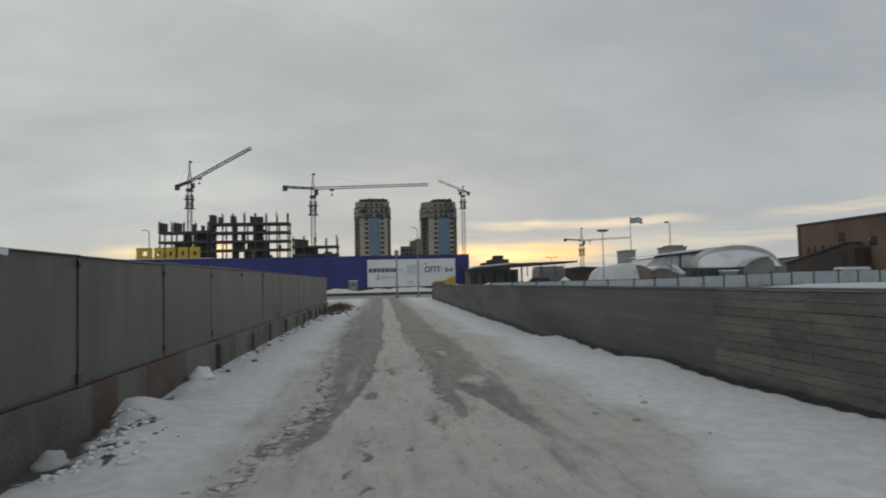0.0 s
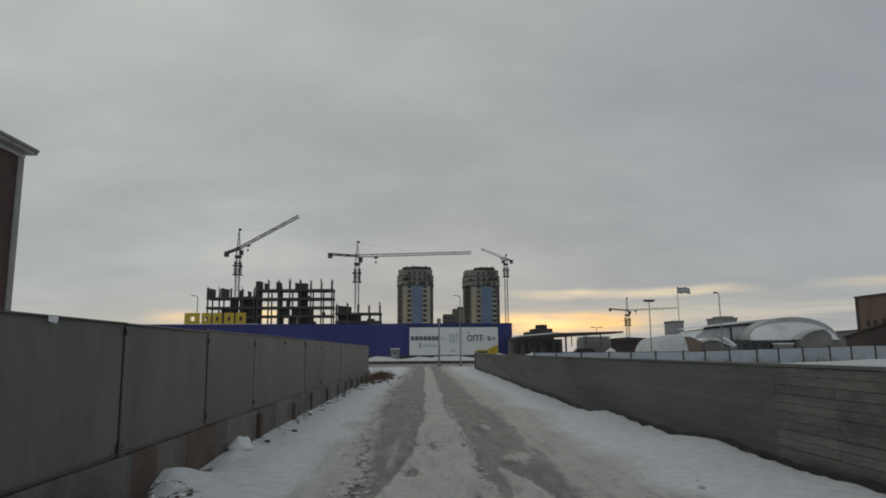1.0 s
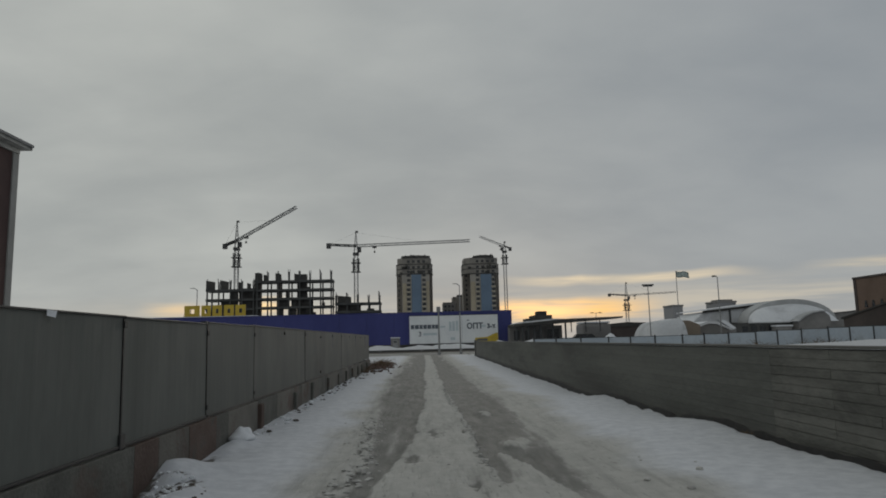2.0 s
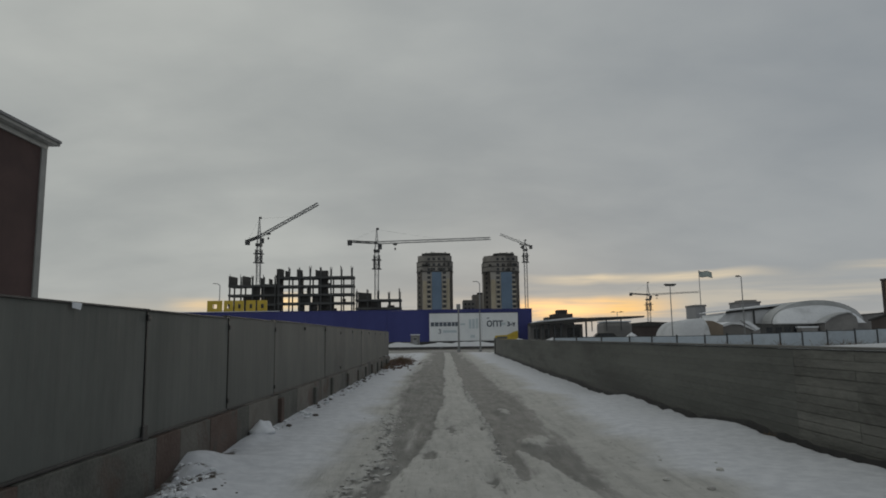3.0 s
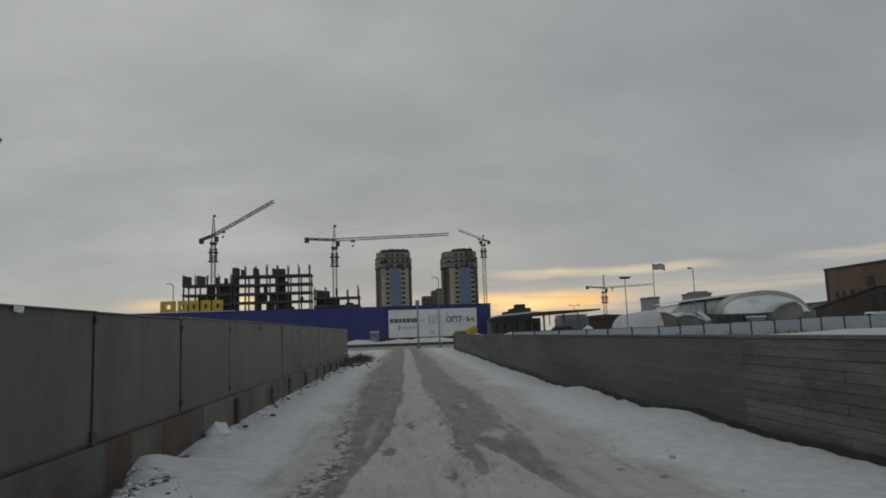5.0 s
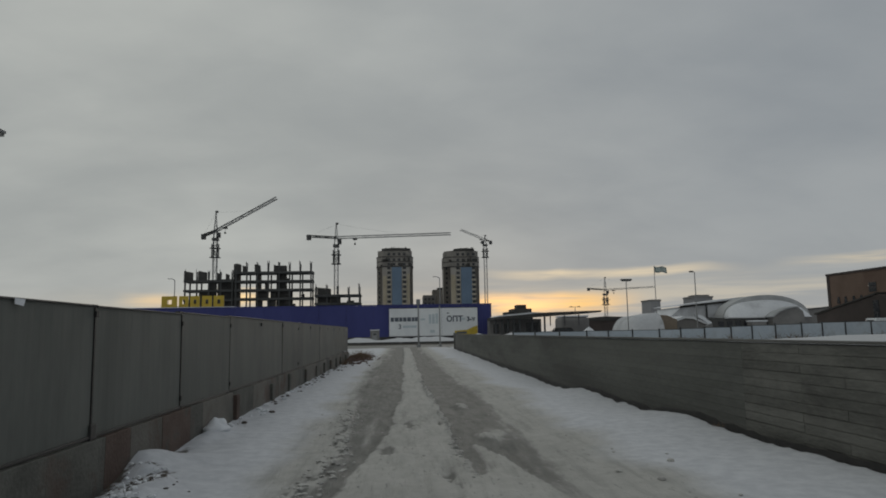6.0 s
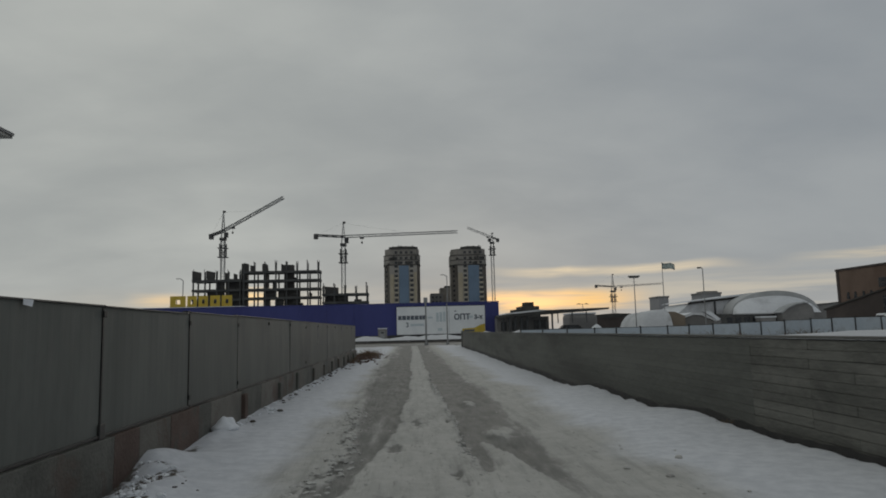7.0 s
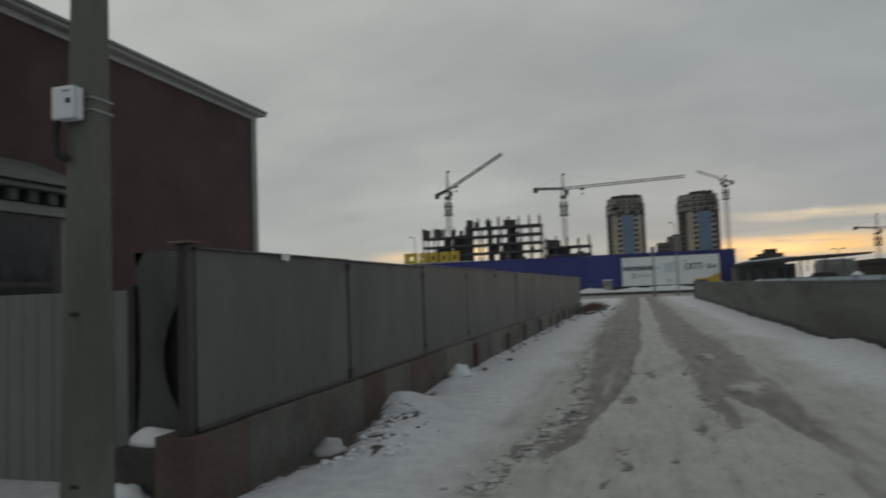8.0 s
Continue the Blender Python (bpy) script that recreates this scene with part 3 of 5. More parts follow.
for kx in range(-60, 70, 6):
    single("kerb", box(kx + 0.02, kx + 5.98, 100.0, 100.35, -0.3, 0.34, 0.03), M_KERB, (kx + 3, 100, 0), "dark wet concrete kerb along the crossing road", "kerb", "road kerbs", "structure")


# ------------------------------------------------------------------ grey sheet fence with concrete plinth
def sheet_mesh(width, height, pitch=0.20, deep=0.0008):
    """Profiled sheet in the y-z plane, ribs towards +x, with a folded thickness."""
    bm = bmesh.new()
    pts, y = [], 0.0
    while y < width - 1e-6:
        for dy, dxx in ((0.0, 0.0), (0.55, 0.0), (0.66, deep), (0.89, deep)):
            if y + dy * pitch < width:
                pts.append((dxx, y + dy * pitch))
        y += pitch
    pts.append((0.0, width))
    rows = []
    for z in (0.0, height * 0.5, height):
        rows.append([bm.verts.new((px, py, z)) for px, py in pts])
    back = [[bm.verts.new((-0.004, py, z)) for px, py in (pts[0], pts[-1])] for z in (0.0, height)]
    for r0, r1 in zip(rows, rows[1:]):
        for i in range(len(pts) - 1):
            bm.faces.new((r0[i], r0[i + 1], r1[i + 1], r1[i]))
    bm.faces.new((back[0][1], back[0][0], back[1][0], back[1][1]))
    me = bpy.data.meshes.new("sheet_panel")
    bm.to_mesh(me)
    bm.free()
    me.materials.append(M_SHEET)
    return me


def build_left_fence():
    fence = thing("sheet_fence", (LEFT_X, FENCE_Y0, 0), "grey profiled metal sheet fence on a stained concrete plinth", "fence", kind="structure")
    rnd = random.Random(4)
    wide, tight = sheet_mesh(PANEL - 0.07, 1.37), sheet_mesh(PANEL - 0.02, 1.37)
    bolt = mesh_of("bolt_plate", box(-0.012, 0.012, -0.035, 0.035, -0.035, 0.035, 0.006), M_BLACK)
    tops = (0.0, -0.005, 0.015, 0.03, 0.03, 0.03, 0.035, 0.035, 0.04, 0.045, 0.05, 0.06, 0.065)
    for i in range(FENCE_N):
        y = FENCE_Y0 + PANEL * i
        s = piece("sheet_panel", tight if i in (3, 5, 6, 8, 9, 11) else wide, (LEFT_X + rnd.uniform(-0.002, 0.002), y + 0.035, 0.575 + tops[i]), fence)
        s.rotation_euler = (rnd.uniform(-0.003, 0.003), rnd.uniform(-0.008, 0.004), 0.0)
        if i in (1, 2, 3, 5, 8):
            part("joint_strip", box(LEFT_X - 0.006, LEFT_X + 0.005, y - 0.016, y + 0.016, 0.60, 1.93 + tops[i], 0.002), M_BLACK, fence, "dark joint strip between two sheets")
        if i == 1:
            part("foot_flange", box(LEFT_X + 0.004, LEFT_X + 0.03, y - 0.06, y + 0.07, 0.56, 0.72, 0.01), M_POSTDK, fence)
        top = box(LEFT_X - 0.03, LEFT_X + 0.018, y + 0.02, y + PANEL - 0.02, 1.938 + tops[i], 1.956 + tops[i], 0.004)
        part("top_rail", top, M_POSTDK, fence)
        part("bottom_rail", box(LEFT_X - 0.03, LEFT_X + 0.020, y + 0.02, y + PANEL - 0.02, 0.578, 0.604, 0.004), M_POSTDK, fence)
        part("post", box(LEFT_X - 0.085, LEFT_X - 0.008, y - 0.07, y + 0.07, 0.30, 1.965 + tops[i], 0.005), M_POSTDK, fence)
        if i:
            for z in ((0.72, 1.80) if i in (2, 3, 6) else (1.86,)):
                piece("bolt_plate", bolt, (LEFT_X + 0.012, y, z), fence)
    part("post", box(LEFT_X - 0.075, LEFT_X - 0.012, LEFT_END - 0.035, LEFT_END + 0.035, 0.30, 2.02, 0.005), M_POSTDK, fence)
    # torn pale corner of the first sheet
    bm = bmesh.new()
    q = [bm.verts.new(p) for p in ((LEFT_X + 0.026, 5.80, 1.90), (LEFT_X + 0.045, 5.90, 1.885), (LEFT_X + 0.040, 5.93, 1.945), (LEFT_X + 0.026, 5.80, 1.95))]
    f = bm.faces.new(q)
    r = bmesh.ops.extrude_face_region(bm, geom=[f])
    bmesh.ops.translate(bm, verts=[v for v in r["geom"] if isinstance(v, bmesh.types.BMVert)], vec=(0.004, 0, 0))
    part("torn_tag", bm, M_LUMP, fence, "pale torn scrap at the sheet's top edge")
    # plinth of cast blocks
    first = ((4.42, 5.15, M_PLINTHRED), (5.15, 6.4, M_PLINTH), (6.4, 7.6, M_PLINTH), (7.6, 8.3, M_PLINTHRED), (8.3, 9.35, M_PLINTHPALE), (9.35, 10.55, M_PLINTHRED), (10.55, 11.2, M_PLINTH), (11.2, 13.2, M_PLINTHPALE), (13.2, 14.9, M_PLINTH))
    blocks = list(first)
    y, k = 14.9, 0
    while y < LEFT_END:
        y1 = min(y + rnd.choice((1.15, 1.42, 1.9)), LEFT_END + 0.05)
        blocks.append((y, y1, (M_PLINTHPALE, M_PLINTH, M_PLINTHPALE)[k % 3]))
        y, k = y1, k + 1
    for k, (y, y1, mt) in enumerate(blocks):
        bm = bmesh.new()
        add_box(bm, LEFT_X - 0.28, LEFT_X + 0.058 + rnd.uniform(0, 0.010), y + 0.001, y1 - 0.001, -0.35, 0.562 + rnd.uniform(-0.008, 0.004), 0.007)
        for v in bm.verts:
            if v.co.x > LEFT_X:
                v.co.x += 0.012 * fractal(v.co.y, v.co.z, 3.0, 3, 5.0)
        part("plinth_block", bm, mt, fence)
        if y > 13 and k % 2 == 0:
            part("plinth_pier", box(LEFT_X + 0.04, LEFT_X + 0.13, y - 0.02, y + 0.22, -0.35, 0.50 + rnd.uniform(-0.06, 0.03), 0.02), M_PLINTHRED if k == 8 else M_PLINTH, fence)
    # corner post with its flat cap
    corner = thing("corner_post", (LEFT_X - 0.06, FENCE_Y0 - 0.05, 0), "dark square steel corner post with a flat brown cap", "fence post")
    part("shaft", box(LEFT_X - 0.085, LEFT_X - 0.005, FENCE_Y0 - 0.075, FENCE_Y0 + 0.005, 0.0, 1.975, 0.008), M_POSTDK, corner)
    part("cap", box(LEFT_X - 0.13, LEFT_X + 0.05, FENCE_Y0 - 0.12, FENCE_Y0 + 0.05, 1.977, 1.995, 0.006), M_RUBBLE, corner, "rusty brown flat cap")


build_left_fence()


# ------------------------------------------------------------------ grey board wall
def build_right_fence():
    wall = thing("board_wall", (RIGHT_X, 4, 0), "low dark grey wall of stacked horizontal courses with a thin coping", "wall", kind="structure")
    rnd = random.Random(9)
    y0, y1, top = -6.0, 65.0, 1.385
    part("core", box(RIGHT_X + 0.016, RIGHT_X + 0.17, y0, y1, -0.6, top - 0.01), M_WALLP, wall, "plain grey wall core")
    rows, h = 11, 0.126
    boards, blocks = [], []
    for ln in (5.2, 6.9, 8.4):
        boards.append((ln, mesh_of("course_board", box(0, 0.05, 0, ln - 0.004, 0, h - 0.002, 0.001), M_WALLR)))
    for ln in (0.9, 1.5, 2.4):
        blocks.append((ln, mesh_of("course_block", box(0, 0.05, 0, ln - 0.005, 0, h - 0.006, 0.004), M_WALLN)))
    for r in range(rows):
        z = top - 0.012 - h * (r + 1)
        y = 10.1
        while y > 1.5:
            ln, me = rnd.choice(blocks)
            y -= ln
            piece("course_block", me, (RIGHT_X + rnd.uniform(-0.005, 0.006), y, z + rnd.uniform(-0.003, 0.003)), wall)
        y = 10.1
        while y < 56:
            ln, me = rnd.choice(boards)
            piece("course_board", me, (RIGHT_X + rnd.uniform(0.003, 0.005), y, z), wall)
            y += ln
    y = y0
    while y < y1:
        yn = min(y + 4.1, y1)
        part("coping", box(RIGHT_X - 0.02, RIGHT_X + 0.2, y + 0.004, yn - 0.004, top, top + 0.03 + 0.0006 * y, 0.006), M_WALLP, wall)
        y = yn
    # dark strip following the snow line, standing in for the contact shadow there
    bm = bmesh.new()
    ys = [2.5 + 0.2 * k for k in range(60)] + [14.5 + 0.6 * k for k in range(84)]
    cols = []
    for yy in ys:
        g = ground_at(RIGHT_X - 0.2, yy)[0]
        hi = g + 0.020 + 0.030 * fractal(yy, 0.0, 1.6, 4, 12.0) + 0.0018 * yy
        cols.append([bm.verts.new((px, yy, zz)) for px, zz in ((RIGHT_X - 0.012, g - 0.5), (RIGHT_X - 0.012, hi), (RIGHT_X + 0.02, hi), (RIGHT_X + 0.02, g - 0.5))])
    for c0, c1 in zip(cols, cols[1:]):
        for i in range(3):
            bm.faces.new((c0[i], c1[i], c1[i + 1], c0[i + 1]))
    part("foot_shade_strip", bm, M_POSTDK, wall, "black strip standing in for the shadow line at the wall's foot")
    part("end_post", box(RIGHT_X - 0.12, RIGHT_X + 0.28, y1, y1 + 0.35, -0.3, 1.55, 0.02), M_WALLP, wall)


build_right_fence()


# ------------------------------------------------------------------ pole, gate and house beside the lane
def build_pole():
    px, py = -3.06, 3.36
    pole = thing("concrete_pole", (px, py, 0), "square tapered weathered concrete utility pole with steel bands", "utility pole")
    bm = bmesh.new()
    n = 14
    rings = []
    for k in range(n + 1):
        z = -0.3 + 8.3 * k / n
        w = 0.121 - 0.0115 * max(z, 0)
        c = w * 0.22
        prof = [(-w, -w + c), (-w + c, -w), (w - c, -w), (w, -w + c), (w, w - c), (w - c, w), (-w + c, w), (-w, w - c)]
        rings.append([bm.verts.new((px - 0.014 + 0.012 * z + u, py + v * 0.9, z)) for u, v in prof])
    for r0, r1 in zip(rings, rings[1:]):
        for i in range(8):
            bm.faces.new((r0[i], r0[(i + 1) % 8], r1[(i + 1) % 8], r1[i]))
    bm.faces.new(rings[-1])
    part("shaft", bm, M_POLE, pole)
    for z in (2.735, 2.665):
        w, cx2 = 0.095, px + 0.018
        part("steel_band", box(cx2 - w, cx2 + w, py - w * 0.92, py + w * 0.92, z - 0.008, z + 0.008, 0.003), M_STEELBAND, pole)
    for z, x in ((1.50, -3.06), (0.55, -3.06)):
        part("climbing_hole", box(x - 0.03, x + 0.03, 3.252, 3.268, z - 0.010, z + 0.010, 0.004), M_BLACK, pole)
    meter = thing("meter_box", (-3.02, 3.2, 2.58), "small white plastic electrical box strapped to the pole", "electrical box")
    case = part("case", box(-3.135, -2.985, 3.18, 3.265, 2.595, 2.785, 0.016), M_WHITEBOX, meter)
    part("lid_seam", box(-3.137, -2.983, 3.200, 3.204, 2.593, 2.787, 0.002), M_STEELBAND, case)
    part("dial_window", box(-3.030, -3.000, 3.174, 3.182, 2.680, 2.710, 0.004), M_BLACK, case)
    part("rim_vent", box(-3.055, -3.005, 3.176, 3.182, 2.748, 2.757, 0.002), M_STEELBAND, case)
    cu = bmesh.new()
    pts = [Vector((-3.12 - 0.02 * math.sin(k * 0.45), 3.22, 2.61 - 0.03 * k)) for k in range(8)] + [Vector((-3.08, 3.25, 2.38))]
    for p0, p1 in zip(pts, pts[1:]):
        add_bar(cu, p0, p1, 0.042, 6)
    part("cable", cu, M_BLACK, meter)


def build_gate():
    rnd = random.Random(3)
    gate = thing("sheet_gate", (-4.9, 5.0, 0), "grey sheet metal yard gate set back from the fence corner", "gate")
    x = -8.2
    while x < -4.2:
        w = min(1.02, -4.16 - x)
        bm = bmesh.new()
        for k in range(6):
            a = x + w * k / 6
            add_box(bm, a, a + w / 6 * 0.82, 5.0, 5.02, 0.02, 1.66)
            add_box(bm, a + w / 6 * 0.82, a + w / 6, 5.008, 5.02, 0.02, 1.66)
        part("leaf_sheet", bm, M_SHEETB, gate)
        x += 1.02
    part("frame_post", box(-4.20, -4.13, 4.99, 5.06, 0.0, 1.70, 0.006), M_POSTDK, gate)
    part("top_bar", box(-8.2, -4.13, 5.022, 5.05, 1.60, 1.65, 0.005), M_POSTDK, gate)
    # bowed side panel between the gate and the fence corner
    side = thing("side_panel", (-3.75, 4.95, 0.42), "bowed grey sheet panel standing beside a dark gap", "fence panel")
    bm = bmesh.new()
    grid = []
    for j in range(13):
        z = 0.40 + 1.57 * j / 12
        belly = math.sin(math.pi * j / 12)
        a, b = -4.09 + 0.05 * belly, -3.56 - 0.26 * max(0, math.sin(math.pi * (j - 0.5) / 9.5) if j < 10 else 0)
        grid.append([bm.verts.new((a + (b - a) * i / 6, 4.96 - 0.05 * belly * math.sin(math.pi * i / 6), z)) for i in range(7)])
    for r0, r1 in zip(grid, grid[1:]):
        for i in range(6):
            bm.faces.new((r0[i], r0[i + 1], r1[i + 1], r1[i]))
    bmesh.ops.solidify(bm, geom=bm.faces[:], thickness=0.008)
    part("sheet", bm, M_SHEETB, side)
    # dark board added behind the sheet so that the gap looks shaded
    part("gap_shade_board", box(-4.14, -3.30, 5.08, 5.12, 0.0, 1.94, 0.006), M_POSTDK, side, "dark board standing in for the shade in the gap")
    block = thing("concrete_block", (-3.75, 4.75, 0), "broken concrete block capped with snow beside the fence corner", "concrete block")
    part("body", box(-4.0, -3.49, 4.60, 4.93, -0.1, 0.43, 0.03), M_BLOCK, block)
    bm = bmesh.new()
    bmesh.ops.create_uvsphere(bm, u_segments=24, v_segments=12, radius=1.0)
    for v in bm.verts:
        k = 0.03 * fractal(v.co.x, v.co.y, 1.2, 2, 2.0)
        v.co = Vector((-3.70 + v.co.x * 0.28, 4.77 + v.co.y * 0.15, 0.432 + max(0.0, v.co.z) * (0.12 + k) * (1.0 - 0.25 * v.co.x)))
    part("snow_cap", bm, M_LUMP, block, "rounded cap of fresh snow", smooth=True)


def build_house():
    X, Y1, Y0, EZ = -9.65, 16.12, -2.0, 6.43
    h = thing("maroon_house", (X - 3, 7, 0), "two-storey maroon brick house with pale eaves and grey corner trim", "house")
    part("wall", box(X - 9, X, Y0, Y1, -0.2, EZ), M_HOUSE, h)
    part("corner_trim", box(X - 0.25, X + 0.03, Y1 - 0.20, Y1 + 0.03, 0, EZ - 0.135, 0.01), M_QUOIN, h)
    # eaves: soffit, two stepped fascias, gutter edge
    part("soffit", box(X - 9.4, X + 0.16, Y0 - 0.2, Y1 + 0.14, EZ - 0.01, EZ + 0.03, 0.01), M_EAVE, h)
    part("fascia", box(X + 0.15, X + 0.22, Y0 - 0.22, Y1 + 0.18, EZ + 0.0, EZ + 0.11, 0.02), M_EAVE, h)
    part("frieze_board", box(X + 0.001, X + 0.05, Y0, Y1 + 0.02, EZ - 0.13, EZ - 0.012, 0.012), M_EAVE, h)
    part("gutter", box(X + 0.215, X + 0.28, Y0 - 0.22, Y1 + 0.20, EZ + 0.07, EZ + 0.135, 0.02), M_LAMP, h)
    part("roof", prism(((X + 0.29, EZ + 0.125), (X - 4.5, EZ + 1.4), (X - 9.5, EZ + 0.125)), "y", Y0 - 0.2, Y1 + 0.18), M_ROOFDK, h)
    part("end_return", box(X - 9.4, X + 0.25, Y1 + 0.14, Y1 + 0.18, EZ + 0.0, EZ + 0.12, 0.012), M_EAVE, h)
    # porch bay with a dentil cornice over a dark window
    P = -8.2
    porch = thing("porch_bay", (P - 0.7, 6.5, 0), "grey-green porch bay with a toothed cornice and dark window", "porch")
    part("bay_wall", box(X + 0.01, P - 0.02, 3.0, 8.75, 0, 3.25), M_PORCH, porch)
    part("bay_roof", prism(((P + 0.32, 3.27), (X + 0.02, 3.95), (X + 0.02, 3.27)), "y", 2.7, 9.05), M_PORCHROOF, porch)
    part("cornice", box(P, P + 0.22, 2.8, 8.95, 3.19, 3.262, 0.02), M_PORCH, porch)
    part("beam", box(P - 0.01, P + 0.06, 2.9, 8.85, 2.85, 3.0, 0.015), M_PORCH, porch)
    dent = mesh_of("dentil", box(0, 0.12, 0, 0.14, 0, 0.17, 0.01), M_PORCHROOF)
    y = 3.0
    while y < 8.7:
        piece("dentil", dent, (P, y, 3.01), porch)
        y += 0.33
    # shade between the dentils, painted as a near-black board
    part("cornice_shadow_board", box(P - 0.015, P + 0.004, 2.95, 8.8, 3.0, 3.19), M_DARKGAP, porch, "board behind the teeth, coloured near black as their shade")
    frame_part = part("window_frame", box(P - 0.015, P + 0.03, 5.2, 8.25, 0.9, 2.83, 0.01), M_POSTDK, porch)
    part("window_pane", box(P + 0.02, P + 0.038, 5.35, 8.08, 1.9, 2.74), M_WINDK, frame_part)
    part("lower_pane", box(P + 0.02, P + 0.038, 5.35, 8.08, 1.0, 1.82), M_DARKGAP, frame_part)


build_pole()
build_gate()
build_house()


# ------------------------------------------------------------------ blue store with billboard and roof sign
def text_mesh(words, size, mat, at, parent, bold=0.0):
    cu = bpy.data.curves.new("lettering", "FONT")
    cu.body, cu.size, cu.extrude, cu.offset = words, size, 0.02, bold
    ob = bpy.data.objects.new("lettering", cu)
    scene.collection.objects.link(ob)
    dg = bpy.context.evaluated_depsgraph_get()
    me = bpy.data.meshes.new_from_object(ob.evaluated_get(dg))
    bpy.data.objects.remove(ob)
    me.materials.clear()
    me.materials.append(mat)
    o = new("lettering", me)
    o.parent = parent
    o.matrix_basis = Matrix.Translation(Vector(at) - BASE[parent.name]) @ Euler((radians(90), 0, 0)).to_matrix().to_4x4()
    return o


def build_store():
    Y = 150.0
    st = thing("blue_store", (-20, Y, 0), "long flat-roofed royal blue clad warehouse store", "store")
    rnd = random.Random(5)
    part("body", box(-66, 20.15, Y + 0.12, Y + 55, -0.3, 7.72), M_BLUE, st)
    x = -66.0
    pan = mesh_of("cladding_panel", box(0, 5.98, 0, 0.10, 0, 7.62, 0.02), M_BLUE)
    while x < 14.5:
        piece("cladding_panel", pan, (x, Y + 0.01 + rnd.uniform(0, 0.012), 0.1), st)
        x += 6.01
    part("end_panel", box(x, 20.2, Y + 0.0, Y + 0.11, 0.1, 7.72, 0.02), M_BLUE, st)
    part("parapet_cap", box(-66.1, 20.3, Y - 0.08, Y + 0.35, 7.74, 7.90, 0.03), M_BLUE, st)
    part("base_strip", box(-66, 20.2, Y - 0.05, Y + 0.0, -0.3, 0.85, 0.02), M_POSTDK, st)
    part("roof_edge_snow", box(-66, -36, Y + 0.36, Y + 6, 7.73, 8.05, 0.1), M_ROOFSNOW, st, "snow lying on the roof edge")
    bb = thing("billboard", (7, Y - 0.4, 0.9), "large white wall billboard with slate lettering and a yellow corner", "billboard")
    sheets = []
    for a, b in ((-2.5, 3.95), (3.99, 9.05), (9.09, 17.0)):
        sheets.append(part("panel", box(a, b, Y - 0.42, Y - 0.28, 0.93, 6.98, 0.02), M_BOARD, bb))
    part("frame_rail", box(-2.6, 17.1, Y - 0.28, Y - 0.09, 0.80, 0.92, 0.01), M_POSTDK, bb)
    part("frame_rail", box(-2.6, 17.1, Y - 0.28, Y - 0.09, 7.0, 7.08, 0.01), M_POSTDK, bb)
    part("yellow_corner", prism(((11.9, 0.95), (16.95, 0.95), (16.95, 3.0), (16.0, 2.75), (14.6, 2.1), (11.9, 1.95)), "y", Y - 0.46, Y - 0.425), M_YELLOW, sheets[2])
    part("yellow_caption", box(12.3, 14.6, Y - 0.49, Y - 0.465, 1.3, 1.75), M_INKGREY, sheets[2])
    # headline that cannot be read: bars of its size
    for k, (a, w) in enumerate(((-2.2, 0.75), (-1.3, 0.85), (-0.3, 0.7), (0.55, 0.75), (1.45, 0.85), (2.45, 0.6), (3.15, 0.7))):
        part("headline_bar", box(a, a + w, Y - 0.45, Y - 0.424, 4.15, 5.05), M_INKGREY, sheets[0])
    text_mesh("3", 1.45, M_INKGREY, (-0.55, Y - 0.445, 2.55), sheets[0], 0.02)
    part("small_print_bar", box(0.5, 3.5, Y - 0.44, Y - 0.424, 2.75, 3.25), M_INKPALE, sheets[0])
    part("small_print_bar", box(4.3, 5.4, Y - 0.44, Y - 0.424, 4.35, 4.75), M_INKPALE, sheets[1])
    for k in range(3):
        part("picture_bar", box(6.2 + 0.75 * k, 6.75 + 0.75 * k, Y - 0.44, Y - 0.424, 3.6, 5.6 + 0.1 * k), M_INKPALE, sheets[1])
    part("picture_bar", box(6.5, 7.5, Y - 0.44, Y - 0.424, 1.6, 2.2), M_INKPALE, sheets[1])
    text_mesh("ОПТ", 1.7, M_INKGREY, (10.1, Y - 0.445, 4.0), sheets[2], 0.06)
    text_mesh("3-х", 1.35, M_INKGREY, (14.6, Y - 0.445, 4.05), sheets[2], 0.06)
    part("small_print_bar", box(13.3, 14.3, Y - 0.44, Y - 0.424, 4.3, 4.8), M_INKPALE, sheets[2])
    part("small_print_bar", box(10.2, 10.7, Y - 0.44, Y - 0.424, 5.75, 5.95), M_INKGREY, sheets[2])
    # roof sign: five plain yellow blocks on a rail
    sg = thing("roof_sign", (-45, Y + 0.6, 7.9), "row of five open yellow sign frames standing on the roof edge", "sign")
    part("rail", box(-52.0, -38.3, Y + 0.62, Y + 0.72, 8.15, 8.27), M_POSTDK, sg)
    for a, w in ((-51.8, 3.3), (-48.1, 2.0), (-45.7, 2.0), (-43.2, 2.1), (-40.7, 2.2)):
        bm = bmesh.new()
        for u0, u1, v0, v1 in ((0, 0.36, 0, 1), (0.66, 1, 0, 1), (0.36, 0.66, 0.68, 1), (0.36, 0.66, 0, 0.30)):
            add_box(bm, a + w * u0, a + w * u1, Y + 0.4, Y + 0.6, 7.95 + 2.5 * v0, 7.95 + 2.5 * v1)
        part("sign_block", bm, M_YELLOW, sg, "plain open yellow frame")
    for x in (-50.5, -47, -44.5, -39.8):
        part("prop", bar((x, Y + 0.7, 7.9), (x, Y + 0.7, 10.2), 0.10), M_POSTDK, sg)


